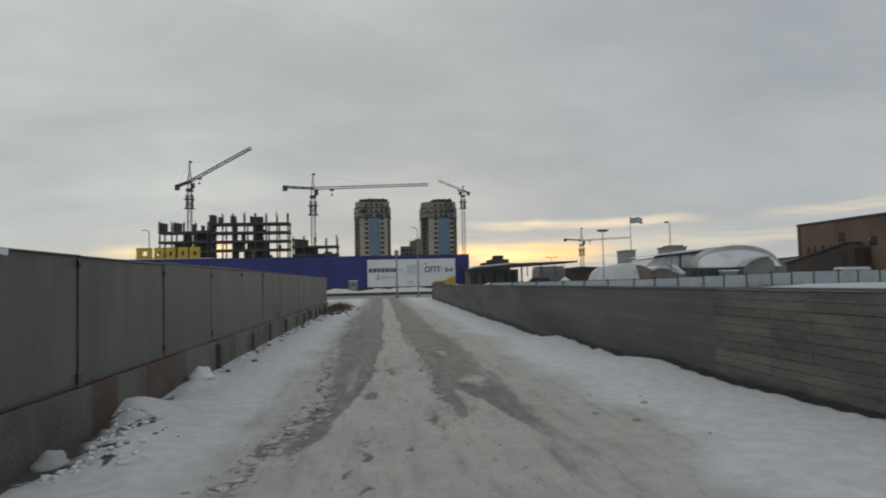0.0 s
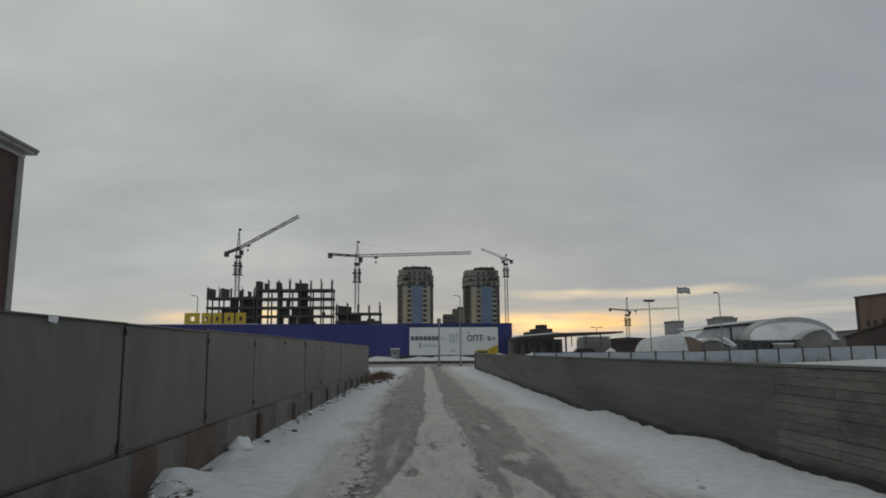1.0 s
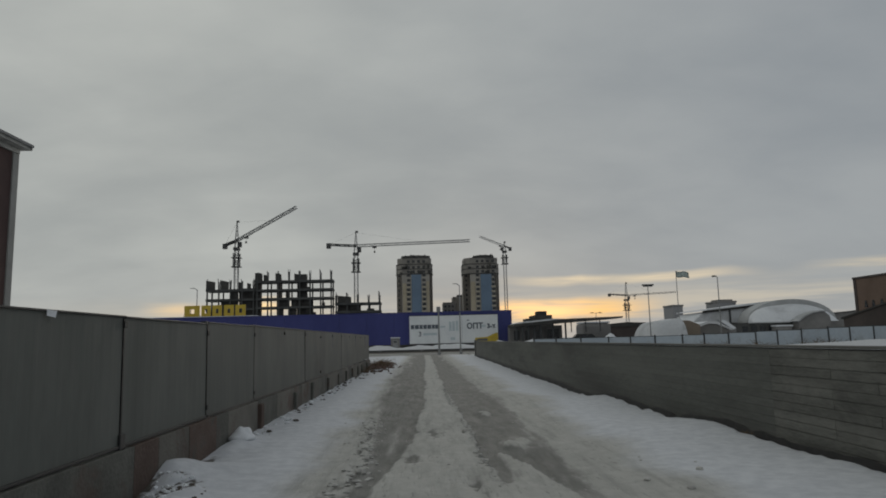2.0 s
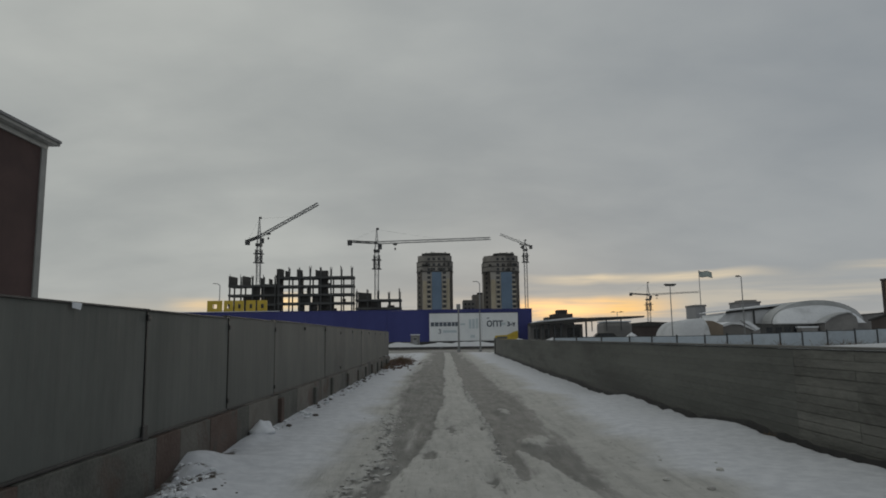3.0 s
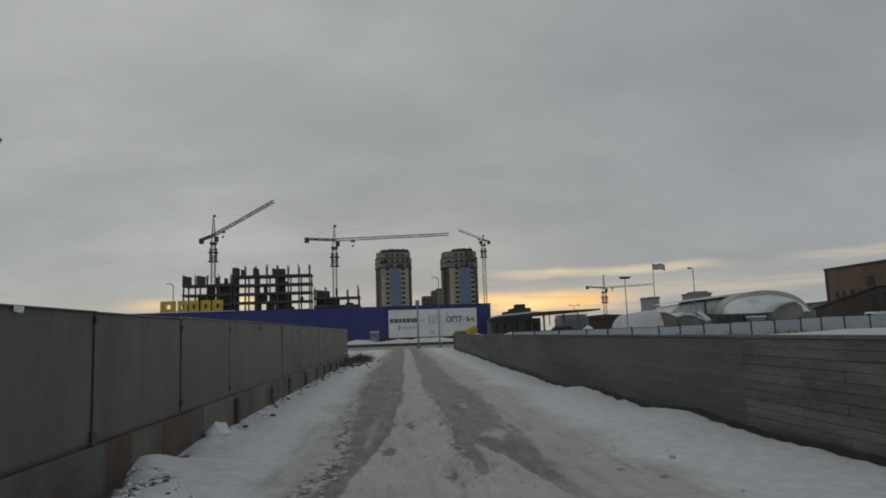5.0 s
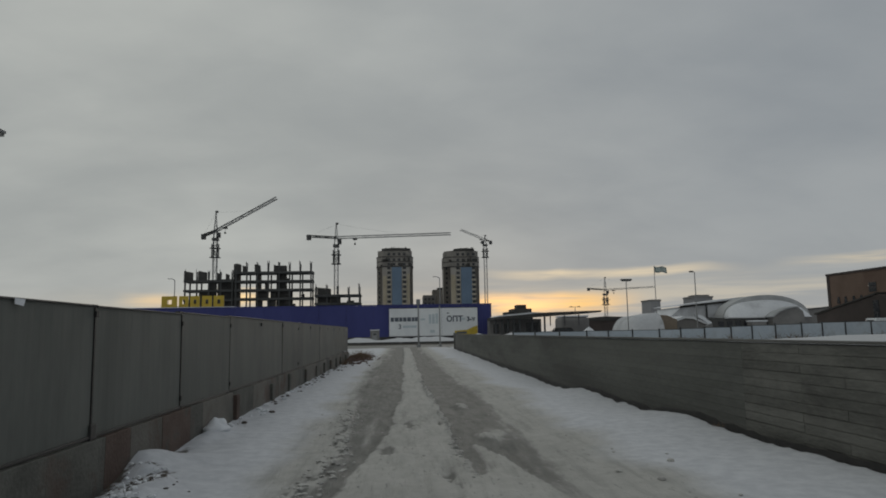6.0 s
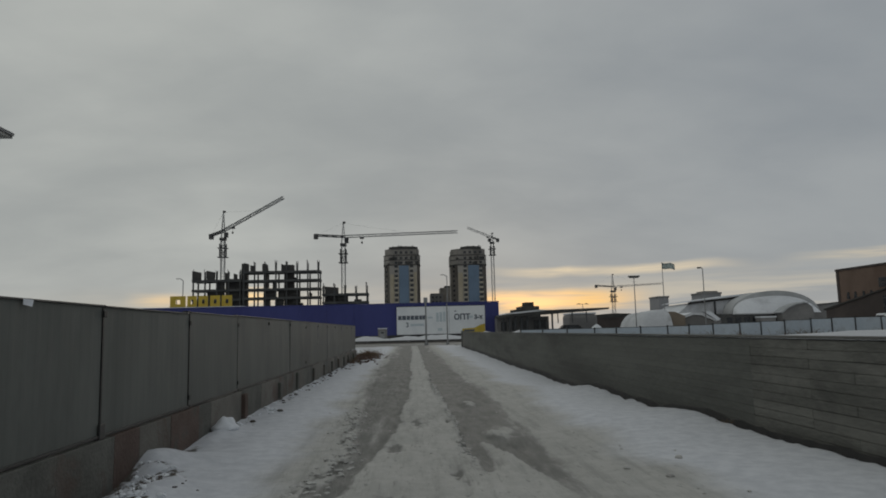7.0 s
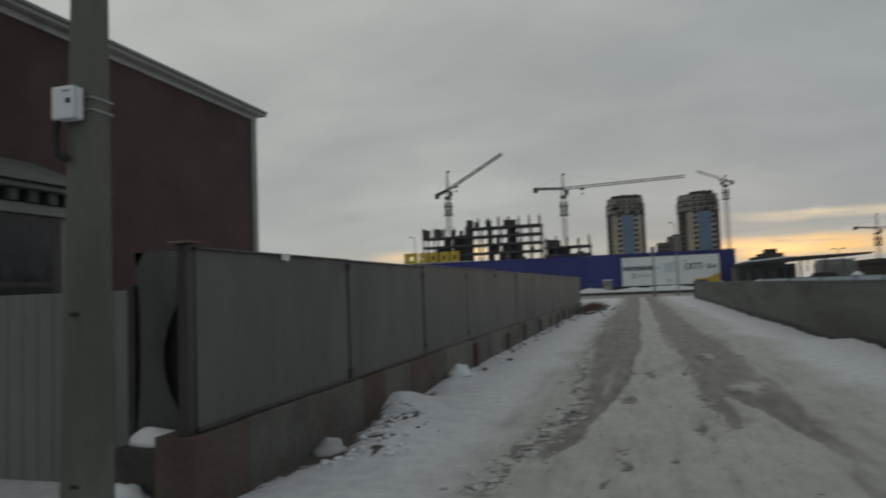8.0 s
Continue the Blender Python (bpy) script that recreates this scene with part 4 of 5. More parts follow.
def post_lamp(name, x, y, z0, z1, r, label, curved=0.0, head=0.0, tee=False):
    ob = thing(name, (x, y, z0), label, "street lamp", "street lamps")
    part("pole", bar((x, y, z0), (x, y, z1), r * 2, 8, r * 1.3), M_LAMP, ob, smooth=False)
    part("foot", box(x - r * 1.8, x + r * 1.8, y - r * 1.8, y + r * 1.8, z0, z0 + 0.25, 0.03), M_LAMP, ob)
    if curved:
        bm = bmesh.new()
        pts = [Vector((x + curved * math.sin(k / 6 * 1.57), y, z1 + abs(curved) * 0.55 * math.sin(k / 6 * 1.9))) for k in range(7)]
        pts[0] = Vector((x, y, z1 - 0.02))
        for a, b in zip(pts, pts[1:]):
            add_bar(bm, a, b, r * 1.3, 6)
        arm = part("arm", bm, M_LAMP, ob)
        e = pts[-1]
        s = 1 if curved > 0 else -1
        part("lamp_head", box(min(e.x, e.x + s * head), max(e.x, e.x + s * head), y - 0.18, y + 0.18, e.z - 0.12, e.z + 0.08, 0.05), M_DARKMETAL, arm)
    if tee:
        arm = part("cross_arm", box(x - head, x + head, y - 0.12, y + 0.12, z1 - 0.02, z1 + 0.12, 0.03), M_LAMP, ob)
        for s in (-1, 1):
            part("lamp_head", box(x + s * head * 0.6 - 0.38, x + s * head * 0.6 + 0.38, y - 0.3, y + 0.3, z1 + 0.12, z1 + 0.30, 0.06), M_DARKMETAL, arm)
    return ob


build_store()
first_post = post_lamp("road_post", 2.05, 78, 0, 5.35, 0.13, "grey steel roadside post before the blue store")
road_box = new("sign_box", mesh_of("sign_box", box(1.82, 2.28, 77.8, 78.2, 4.85, 5.45, 0.04), M_LAMP, (2.05, 78, 0)))
road_box.parent = first_post
post_lamp("road_post", 4.5, 78, 0, 4.7, 0.10, "slim grey steel roadside post before the blue store")
post_lamp("street_lamp", 30.7, 90, 0, 8.1, 0.08, "double-headed grey street lamp beyond the pale fence", head=0.62, tee=True)
post_lamp("street_lamp", 40.3, 90, 0, 9.2, 0.085, "slim grey street lamp with a short bent arm", curved=-0.25, head=0.45)
post_lamp("street_lamp", 14.6, 250, 0, 21.6, 0.22, "tall curved street lamp behind the blue store", curved=-1.3, head=1.2)
post_lamp("street_lamp", -81.6, 250, 0, 22.0, 0.22, "tall curved street lamp behind the store roof", curved=-1.3, head=1.2)
post_lamp("street_lamp", 60, 230, 0, 9.5, 0.15, "low double-armed lamp in the distance", head=2.2, tee=True)

kiosk = thing("transformer_kiosk", (-4.5, 120, 0), "small grey transformer kiosk standing in the snow bank", "kiosk")
part("cabinet", box(-5.3, -3.75, 119.4, 120.6, 0, 2.15, 0.04), M_FARWALL, kiosk)
part("roof", box(-5.34, -3.71, 119.34, 120.66, 2.15, 2.30, 0.04), M_ROOFSNOW, kiosk)
kiosk_door = part("door", box(-4.95, -4.1, 119.37, 119.41, 0.3, 1.8, 0.01), M_LAMP, kiosk)
part("vent", box(-4.8, -4.25, 119.34, 119.37, 1.35, 1.65, 0.01), M_DARKMETAL, kiosk_door)
part("handle", box(-4.24, -4.18, 119.33, 119.37, 0.95, 1.15, 0.01), M_DARKMETAL, kiosk_door)


# ------------------------------------------------------------------ tower cranes
def tower_crane(name, x, y, z_jib, jib, counter, apex, w=1.7, cab_at=-3.0, label="grey lattice tower crane"):
    """jib, counter: end points relative to the slewing top; apex: height of the cat-head."""
    c = thing(name, (x, y, 0), label, "tower crane", "tower cranes")
    top = Vector((x, y, z_jib))
    part("mast", add_lattice(bmesh.new(), (x, y, 0), (x, y, z_jib - 3.5), w * 0.9, w * 0.9, 2.6, 0.20, 0.09), M_CRANE, c)
    part("slewing_ring", box(x - w * 0.75, x + w * 0.75, y - w * 0.75, y + w * 0.75, z_jib - 4.2, z_jib - 3.0, 0.15), M_CRANEDK, c)
    part("climbing_frame", add_lattice(bmesh.new(), (x, y, z_jib - 11.5), (x, y, z_jib - 5.5), w * 1.35, w * 1.35, 2.0, 0.30, 0.17), M_CRANEDK, c)
    for z in (z_jib - 11.5, z_jib - 7.6):
        part("walkway", box(x - w * 1.15, x + w * 1.15, y - w * 1.05, y + w * 1.05, z, z + 0.26), M_CRANEDK, c)
    head = bmesh.new()
    for sx, sy in ((-1, -1), (1, -1), (1, 1), (-1, 1)):
        add_bar(head, (x + sx * w * 0.45, y + sy * w * 0.4, z_jib - 3.0), (x + sx * 0.12, y + sy * 0.12, z_jib + apex), 0.20, 4, 0.14)
    for k in range(1, 6):
        q, hw = z_jib - 3.0 + (apex + 3.0) * k / 6, w * 0.45 * (1 - k / 6) + 0.12
        add_bar(head, (x - hw, y - hw, q), (x + hw, y - hw, q), 0.12)
        add_bar(head, (x - hw, y - hw, q), (x + hw * 0.8, y - hw, q + (apex + 3.0) / 6), 0.10)
    part("tower_head", head, M_CRANE, c)
    part("head_sheave", box(x - 0.25, x + 0.95, y - 0.5, y + 0.5, z_jib + apex - 0.1, z_jib + apex + 0.75, 0.2), M_CRANEDK, c)
    cab = part("cab", box(x + 0.7 if jib[0] > 0 else x - 2.3, x + 2.3 if jib[0] > 0 else x - 0.7, y - 1.7, y - 0.2, z_jib - 3.0, z_jib - 0.8, 0.12), M_CRANEDK, c)
    side = 1 if jib[0] > 0 else -1
    part("cab_window", box(x + side * 1.5 - 0.6, x + side * 1.5 + 0.6, y - 1.78, y - 1.69, z_jib - 2.2, z_jib - 1.1, 0.03), M_WINDK, cab)
    j = top + Vector(jib)
    part("jib", add_lattice(bmesh.new(), top, j, 0.95, 1.0, 2.4, 0.20, 0.10, Vector((0, 0, 1)) if abs(jib[2]) < 1e9 else None), M_CRANE, c)
    k = top + Vector(counter)
    part("counter_jib", add_lattice(bmesh.new(), top, k, 1.3, 0.7, 1.9, 0.28, 0.18, Vector((0, 0, 1))), M_CRANEDK, c)
    part("counterweight", box(k.x - 0.9, k.x + 1.0, k.y - 0.8, k.y + 0.8, k.z - 1.7, k.z + 0.6, 0.25), M_CRANEDK, c)
    ah = top + Vector((0, 0, apex))
    tie = bmesh.new()
    add_bar(tie, ah, top + Vector(jib) * 0.62, 0.035)
    add_bar(tie, ah, k, 0.035)
    part("tie_rods", tie, M_CRANEDK, c)
    tr = top + Vector(jib) * 0.16
    part("trolley", box(tr.x - 0.9, tr.x + 0.9, tr.y - 0.7, tr.y + 0.7, tr.z - 1.3, tr.z - 0.6, 0.1), M_CRANEDK, c)
    hk = bmesh.new()
    add_bar(hk, tr + Vector((0, 0, -1.3)), tr + Vector((0, 0, -2.6)), 0.07)
    add_box(hk, tr.x - 0.35, tr.x + 0.35, tr.y - 0.3, tr.y + 0.3, tr.z - 3.4, tr.z - 2.6)
    part("hook_block", hk, M_CRANEDK, c)
    return c


tower_crane("tower_crane", -78.3, 290, 46.2, (26.9, -8, 12.6), (-5.6, 2, -1.6), 8.0, 1.7, label="grey tower crane with a raised lattice jib")
tower_crane("tower_crane", -27.3, 290, 42.9, (49.7, 4, 1.9), (-11.6, -1, 0.6), 5.8, 1.7, label="grey tower crane with a long level jib")
tower_crane("tower_crane", 53.6, 420, 59.4, (-15.2, 3, 6.9), (3.4, -1, -1.5), 2.2, 1.9, label="grey tower crane with its jib turned away")
tower_crane("tower_crane", 154.0, 500, 31.5, (49.5, 30, 3.5), (-14.5, -6, 0.6), 8.8, 2.3, label="distant grey tower crane above low roofs")


# ------------------------------------------------------------------ concrete frame under construction
def frame_wing(name, x0, x1, y0, y1, floors, first, step, cols, cores, label, stubs=(), infill=()):
    w = thing(name, (x0, y0, 0), label, "building", "unfinished frame wings")
    rnd = random.Random(int(abs(x0) * 7))
    top = first + step * (floors - 1)
    for k in range(floors):
        z = first + step * k
        part("floor_slab", box(x0, x1, y0, y1, z - 0.85, z, 0.04), M_CONC, w)
    for i in range(cols):
        x = x0 + 0.5 + (x1 - x0 - 1.0) * i / (cols - 1)
        for y in (y0 + 0.4, y1 - 0.4):
            tall = top + (rnd.choice((0.6, 1.2, 3.1)) if y == y0 + 0.4 else 0.4)
            part("column", box(x - 0.24, x + 0.24, y - 0.3, y + 0.3, 0, tall), M_CONC, w)
        bm = bmesh.new()
        for s in (-0.25, 0.0, 0.25):
            add_bar(bm, (x + s, y0 + 0.4, top), (x + s * 1.3, y0 + 0.4, top + rnd.uniform(2.4, 4.2)), 0.18)
        part("rebar_starter", bm, M_CRANEDK, w)
    for a, b, h in cores:
        part("core_wall", box(a, b, y0 + 2, y1 - 2, 0, top + h), M_CONCDK, w)
    for k, a, b in infill:
        z = first + step * k
        part("infill_wall", box(a, b, y0 + 1.2 + 0.4 * (k % 2), y0 + 1.6 + 0.4 * (k % 2), z, z + step - 0.87), M_CONCDK, w, "dark blockwork infill between the slabs")
        part("guard_rail", box(a, b, y0 + 0.15, y0 + 0.22, z + 0.95, z + 1.1), M_CONC, w)
    for a, b, h in stubs:
        part("formwork_panel", prism(((a, top), (b, top), (b, top + h * 0.8), (a, top + h)), "y", y0 + 0.3, y0 + 0.8), M_CONCDK, w)
    for k in range(floors - 1):
        for _ in range(1):
            x = rnd.uniform(x0 + 2, x1 - 4)
            z = first + step * k
            part("stacked_material", box(x, x + rnd.uniform(1.0, 3.0), y0 + 1.5, y0 + 3.5, z, z + rnd.uniform(0.7, 1.6), 0.1), M_CONCDK, w)


frame_wing("frame_wing", -82.0, -63.4, 261, 268, 6, 4.7, 3.65, 5, ((-69.8, -63.9, 0.4),), "low wing of an unfinished grey concrete frame building", ((-82.0, -78.6, 3.6), (-76.6, -73.4, 3.6), (-69.6, -68.2, 2.8), (-66.4, -65.0, 2.4)),
           ((3, -76.6, -70.2), (2, -81.8, -70.0), (4, -72.8, -70.0)))
frame_wing("frame_wing", -62.8, -33.6, 260, 267, 7, 5.9, 3.33, 8, ((-63.6, -61.5, 3.2), (-55.2, -53.9, 1.4), (-47.4, -43.9, 2.4)), "tall wing of an unfinished grey concrete frame building", ((-62.6, -60.4, 3.1), (-59.9, -58.3, 2.4), (-55.4, -53.2, 2.9), (-48.2, -46.4, 2.6), (-45.8, -44.0, 2.2)),
           ((2, -53.8, -52.4), (2, -50.6, -47.4), (2, -43.9, -41.0), (3, -53.8, -50.2), (3, -49.4, -47.4), (3, -43.9, -41.6), (4, -51.6, -50.0), (1, -55.0, -36.0)))
frame_wing("frame_wing", -32.8, -15.2, 261, 268, 5, 4.4, 3.1, 5, ((-31.6, -27.0, 2.2),), "short wing of an unfinished grey concrete frame building", ((-31.8, -26.6, 2.8),),
           ((2, -26.8, -19.8), (3, -26.8, -23.0)))


# ------------------------------------------------------------------ residential towers
def residential_tower(x0, x1, y, top, face, strip, columns, piers, crown, label):
    """face: the flat front's ends; strip: the blue strip; columns: window columns; piers: pale piers; crown: ends of the roof slab."""
    t = thing("residential_tower", ((x0 + x1) / 2, y, 0), label, "tower block", "residential towers")
    step, clad = 3.15, top - 12.2
    rnd = random.Random(int(x0 * 10))
    f0, f1 = face
    deep = 5.0

    def shaft(z0, z1, grow=0.0, back=20.0):
        pl = [(x0 - grow, y + deep), (f0 - grow, y - grow), (f1 + grow, y - grow), (x1 + grow, y + deep), (x1 + grow, y + back), (x0 - grow, y + back)]
        bm = bmesh.new()
        a, b = [bm.verts.new((*p, z0)) for p in pl], [bm.verts.new((*p, z1)) for p in pl]
        for i in range(6):
            bm.faces.new((a[i], a[(i + 1) % 6], b[(i + 1) % 6], b[i]))
        bm.faces.new(a[::-1])
        bm.faces.new(b)
        return bm

    part("clad_shaft", shaft(0, clad), M_TOWER, t)
    for a, b in ((x0 - 0.06, f0 - 0.06), (x1 + 0.06, f1 + 0.06)):
        bm = bmesh.new()
        q = [bm.verts.new(p) for p in ((a, y + deep - 0.1, 0), (b, y - 0.1, 0), (b, y - 0.1, clad), (a, y + deep - 0.1, clad))]
        bm.faces.new(q)
        bmesh.ops.solidify(bm, geom=bm.faces[:], thickness=0.2)
        part("flank_facing", bm, M_TOWERLEFT, t, "flank facing in a darker brown than the front")
    part("bare_storey_band", shaft(clad, clad + 6.2, 0.25), M_TOWERDK, t)
    part("crown", shaft(clad + 6.2, top - 1.6, -0.5), M_TOWERDK, t)
    # roof slab, bowed up in the middle
    n = 10
    prof = [(crown[0] + (crown[1] - crown[0]) * k / n, top - 0.5 + 0.5 * math.sin(math.pi * k / n)) for k in range(n + 1)]
    part("roof_slab", prism(prof + [(crown[1], top - 1.7), (crown[0], top - 1.7)], "y", y - 0.2, y + 19), M_CONCDK, t)
    for z, out in ((clad - 0.3, 0.45), (clad + 2.9, 0.30), (clad + 6.0, 0.40)):
        part("floor_ledge", shaft(z, z + 0.55, out, 16.0), M_CONCDK, t)
    part("blue_strip", box(strip[0], strip[1], y - 0.55, y + 0.2, 0, clad - 0.5, 0.1), M_TOWERBL, t)
    for a, b in piers:
        part("pale_pier", box(a, b, y - 0.40, y + 0.2, 0, clad - 4.2 - rnd.uniform(0, 2), 0.05), M_TOWERY, t)
    win = mesh_of("window", box(-1.05, 1.05, 0, 0.35, 0, 1.7, 0.03), M_WINDK)
    balc = mesh_of("balcony", box(-1.5, 1.5, 0, 1.0, 0, 0.95, 0.05), M_TOWERB)
    small = mesh_of("window_small", box(-0.85, 0.85, 0, 0.3, 0, 1.6, 0.03), M_WINDK)
    flank = mesh_of("flank_window", box(-0.3, 0.3, -0.5, 0.5, 0, 1.5, 0.02), M_WINDK)
    for k in range(int(clad / step)):
        z = clad - step * (k + 1) + 0.4
        for x in columns:
            piece("window", win, (x + rnd.uniform(-0.1, 0.1), y - 0.27, z + 0.95), t)
            if k > 1:
                piece("balcony", balc, (x, y - 0.75, z - 0.05), t)
        q = piece("flank_window", flank, ((x0 + f0) / 2 - 0.2, y + deep / 2 - 0.25, z + 0.9), t)
        q.rotation_euler = (0, 0, -math.atan2(deep, f0 - x0) + math.pi / 2)
    for k, z in enumerate((clad + 0.6, clad + 3.6, clad + 7.4)):
        for i in range(4):
            x = columns[0] + (columns[1] - columns[0]) * i / 3
            piece("window_small", small, (x, y - 0.45 if k < 2 else y + 0.35, z), t)
    # lintels and stacked blocks left on the bare storeys
    for _ in range(9):
        x, z = rnd.uniform(x0 + 1, x1 - 2), clad + rnd.choice((0.3, 3.5))
        part("bare_block", box(x, x + rnd.uniform(0.8, 2.4), y - 0.62, y - 0.1, z, z + rnd.uniform(0.8, 2.2), 0.05), M_CONCDK, t)
    for k in range(5):
        x = crown[0] + (crown[1] - crown[0]) * rnd.random()
        part("roof_stub", box(x, x + rnd.uniform(0.4, 1.2), y + 2, y + 3, top - 0.6, top + rnd.uniform(0.3, 0.9)), M_CONCDK, t)
    return t


residential_tower(-15.2, 8.3, 440, 57.2, (-11.8, 6.4), (-5.4, 0.9), (-7.3, 2.7), ((-11.3, -8.8), (4.3, 6.1)), (-11.9, 6.9), "beige residential tower with a blue central strip and bare top storeys")
residential_tower(28.7, 52.2, 440, 56.6, (32.9, 49.0), (39.8, 46.9), (37.9, 48.2), ((33.2, 36.2),), (35.3, 48.8), "beige residential tower with a blue strip and unfinished dark crown")
mid = thing("stepped_block", (24, 470, 0), "drab stepped apartment block between two towers", "apartment block")
part("lower_block", box(15.8, 24.5, 470, 490, 0, 27.6, 0.2), M_FARWALL, mid)
part("upper_block", box(22.8, 33, 474, 492, 0, 31.6, 0.2), M_TOWERDK, mid)
part("roof_house", box(26, 30, 476, 484, 31.6, 33.0, 0.1), M_CONCDK, mid)
wm = mesh_of("window", box(-0.8, 0.8, 0, 0.3, 0, 1.5, 0.03), M_WINDK)
for k in range(6):
    for x in (17.4, 20.0, 22.6):
        piece("window", wm, (x, 469.9, 8.5 + 3.1 * k), mid)


# ------------------------------------------------------------------ low buildings beyond the grey wall
def build_station():
    s = thing("station_canopy", (28, 140, 0), "low station building under a long dark sloping canopy", "canopy")
    part("back_wall", box(19.2, 30.5, 146, 150, 0, 4.2), M_FARWALL, s)
    bm = prism(((19.0, 3.95), (41.4, 5.25), (41.6, 5.6), (30.2, 5.35), (19.0, 4.5)), "y", 138, 148)
    part("canopy_roof", bm, M_CONCDK, s)
    part("roof_snow", prism(((19.2, 4.51), (29.8, 5.34), (27.0, 5.45), (20.0, 4.85)), "y", 138.3, 147), M_ROOFSNOW, s)
    for k in range(7):
        x = 19.6 + 1.25 * k if k < 5 else 27.2 + 2.6 * (k - 5)
        part("column", box(x - 0.16, x + 0.16, 139, 139.4, 0, 4.0 + 0.058 * (x - 19), 0.02), M_DARKMETAL, s)
    for k in range(3):
        x = 31.0 + 3.0 * k
        part("hanger", box(x - 0.08, x + 0.08, 139, 139.3, 2.6, 4.65 + 0.058 * (x - 31), 0.02), M_DARKMETAL, s)
    for a, b, z in ((20.0, 21.2, 3.2), (22.4, 23.4, 3.2), (24.2, 25.8, 3.3), (27.2, 29.8, 3.4)):
        part("window", box(a, b, 145.9, 146.0, 1.2, z, 0.03), M_WINDK, s)
    b2 = thing("tank_house", (37, 152, 0), "rounded pale service block beside the canopy", "service block")
    part("body", box(36.6, 43.0, 152, 160, 0, 4.6, 0.8), M_FARWALL, b2)
    part("snow_roof", box(36.8, 42.8, 152.2, 159.8, 4.6, 4.95, 0.15), M_ROOFSNOW, b2)
    far = thing("apartment_block", (47, 300, 0), "dark distant apartment block against the evening glow", "apartment block")
    part("body", box(50.5, 58.5, 300, 315, 0, 11.6), M_CONCDK, far)
    part("roof_house", box(52.5, 56.5, 302, 310, 11.6, 13.4), M_CONCDK, far)
    part("side_block", box(47.2, 50.5, 301, 312, 0, 10.2), M_CONCDK, far)
    car = thing("parked_van", (24.1, 100, 0), "black parked van half hidden behind snow heaps", "van")
    part("body", box(22.1, 26.1, 99.2, 100.9, 0.35, 1.5, 0.2), M_BLACK, car)
    part("cabin", prism(((22.5, 1.49), (25.7, 1.49), (25.2, 2.0), (23.0, 2.0)), "y", 99.3, 100.8), M_BLACK, car)
    part("side_glass", prism(((22.9, 1.54), (25.4, 1.54), (25.0, 1.92), (23.2, 1.92)), "y", 99.27, 99.32), M_WINDK, car)
    for x in (22.9, 25.3):
        tyre = part("wheel", bar((x, 99.15, 0.36), (x, 99.4, 0.36), 0.70, 14), M_BLACK, car)
        part("rim", bar((x, 99.12, 0.36), (x, 99.16, 0.36), 0.42, 12), M_STEELBAND, tyre)
    for hx, hy, r, hh in ((31.4, 112, 2.4, 1.9), (46, 124, 6.0, 2.2)):
        bm = bmesh.new()
        n, rings = 26, []
        for j in range(9):
            q = j / 8
            ring = []
            for i in range(n):
                g = 2 * math.pi * i / n
                rr = r * q * (1 + 0.25 * fractal(math.cos(g) * 2 + hx, math.sin(g) * 2, 0.8, 3, 3.0))
                zz = hh * (1 - q ** 1.6) * (1 + 0.3 * fractal(hx + rr * math.cos(g), rr * math.sin(g), 0.5, 3, 6.0)) - 0.15 * q
                ring.append(bm.verts.new((hx + rr * math.cos(g), hy + rr * math.sin(g), zz)))
            rings.append(ring)
        for r0, r1 in zip(rings, rings[1:]):
            for i in range(n):
                bm.faces.new((r0[i], r0[(i + 1) % n], r1[(i + 1) % n], r1[i]))
        bmesh.ops.remove_doubles(bm, verts=bm.verts[:], dist=0.001)
        single("snow_heap", bm, M_ROOFSNOW, (hx, hy, 0), "ploughed heap of snow beside the station yard", "snow heap", "snow heaps", smooth=True)
    low_shed = thing("low_shed", (46, 170, 0), "long low brown shed with snow along its roof", "shed")
    part("wall", box(44, 64, 170, 180, 0, 3.9), M_BRICKDK, low_shed)
    part("roof", prism(((43.6, 3.9), (64.4, 3.9), (64.0, 4.5), (52, 5.0), (44, 4.3)), "y", 169.6, 180.4), M_CONCDK, low_shed)


def dome_shed(name, x0, x1, y0, y1, z0, h, roof_mat, end_mat, label):
    s = thing(name, ((x0 + x1) / 2, y0, 0), label, "hangar")
    n = 16
    cx, rx = (x0 + x1) / 2, (x1 - x0) / 2
    bm = bmesh.new()
    rings = []
    for y in np.linspace(y0, y1, 6):
        rings.append([bm.verts.new((cx - rx * math.cos(math.pi * k / n), y, z0 + h * math.sin(math.pi * k / n) ** 0.8)) for k in range(n + 1)])
    for r0, r1 in zip(rings, rings[1:]):
        for i in range(n):
            bm.faces.new((r0[i], r0[i + 1], r1[i + 1], r1[i]))
    bm.faces.new(rings[-1])
    part("roof", bm, roof_mat, s, smooth=True)
    bm = bmesh.new()
    bm.faces.new([bm.verts.new((cx - rx * 0.985 * math.cos(math.pi * k / n), y0 + 0.05, z0 + h * 0.985 * math.sin(math.pi * k / n) ** 0.8)) for k in range(n + 1)])
    part("end_wall", bm, end_mat, s)
    return s


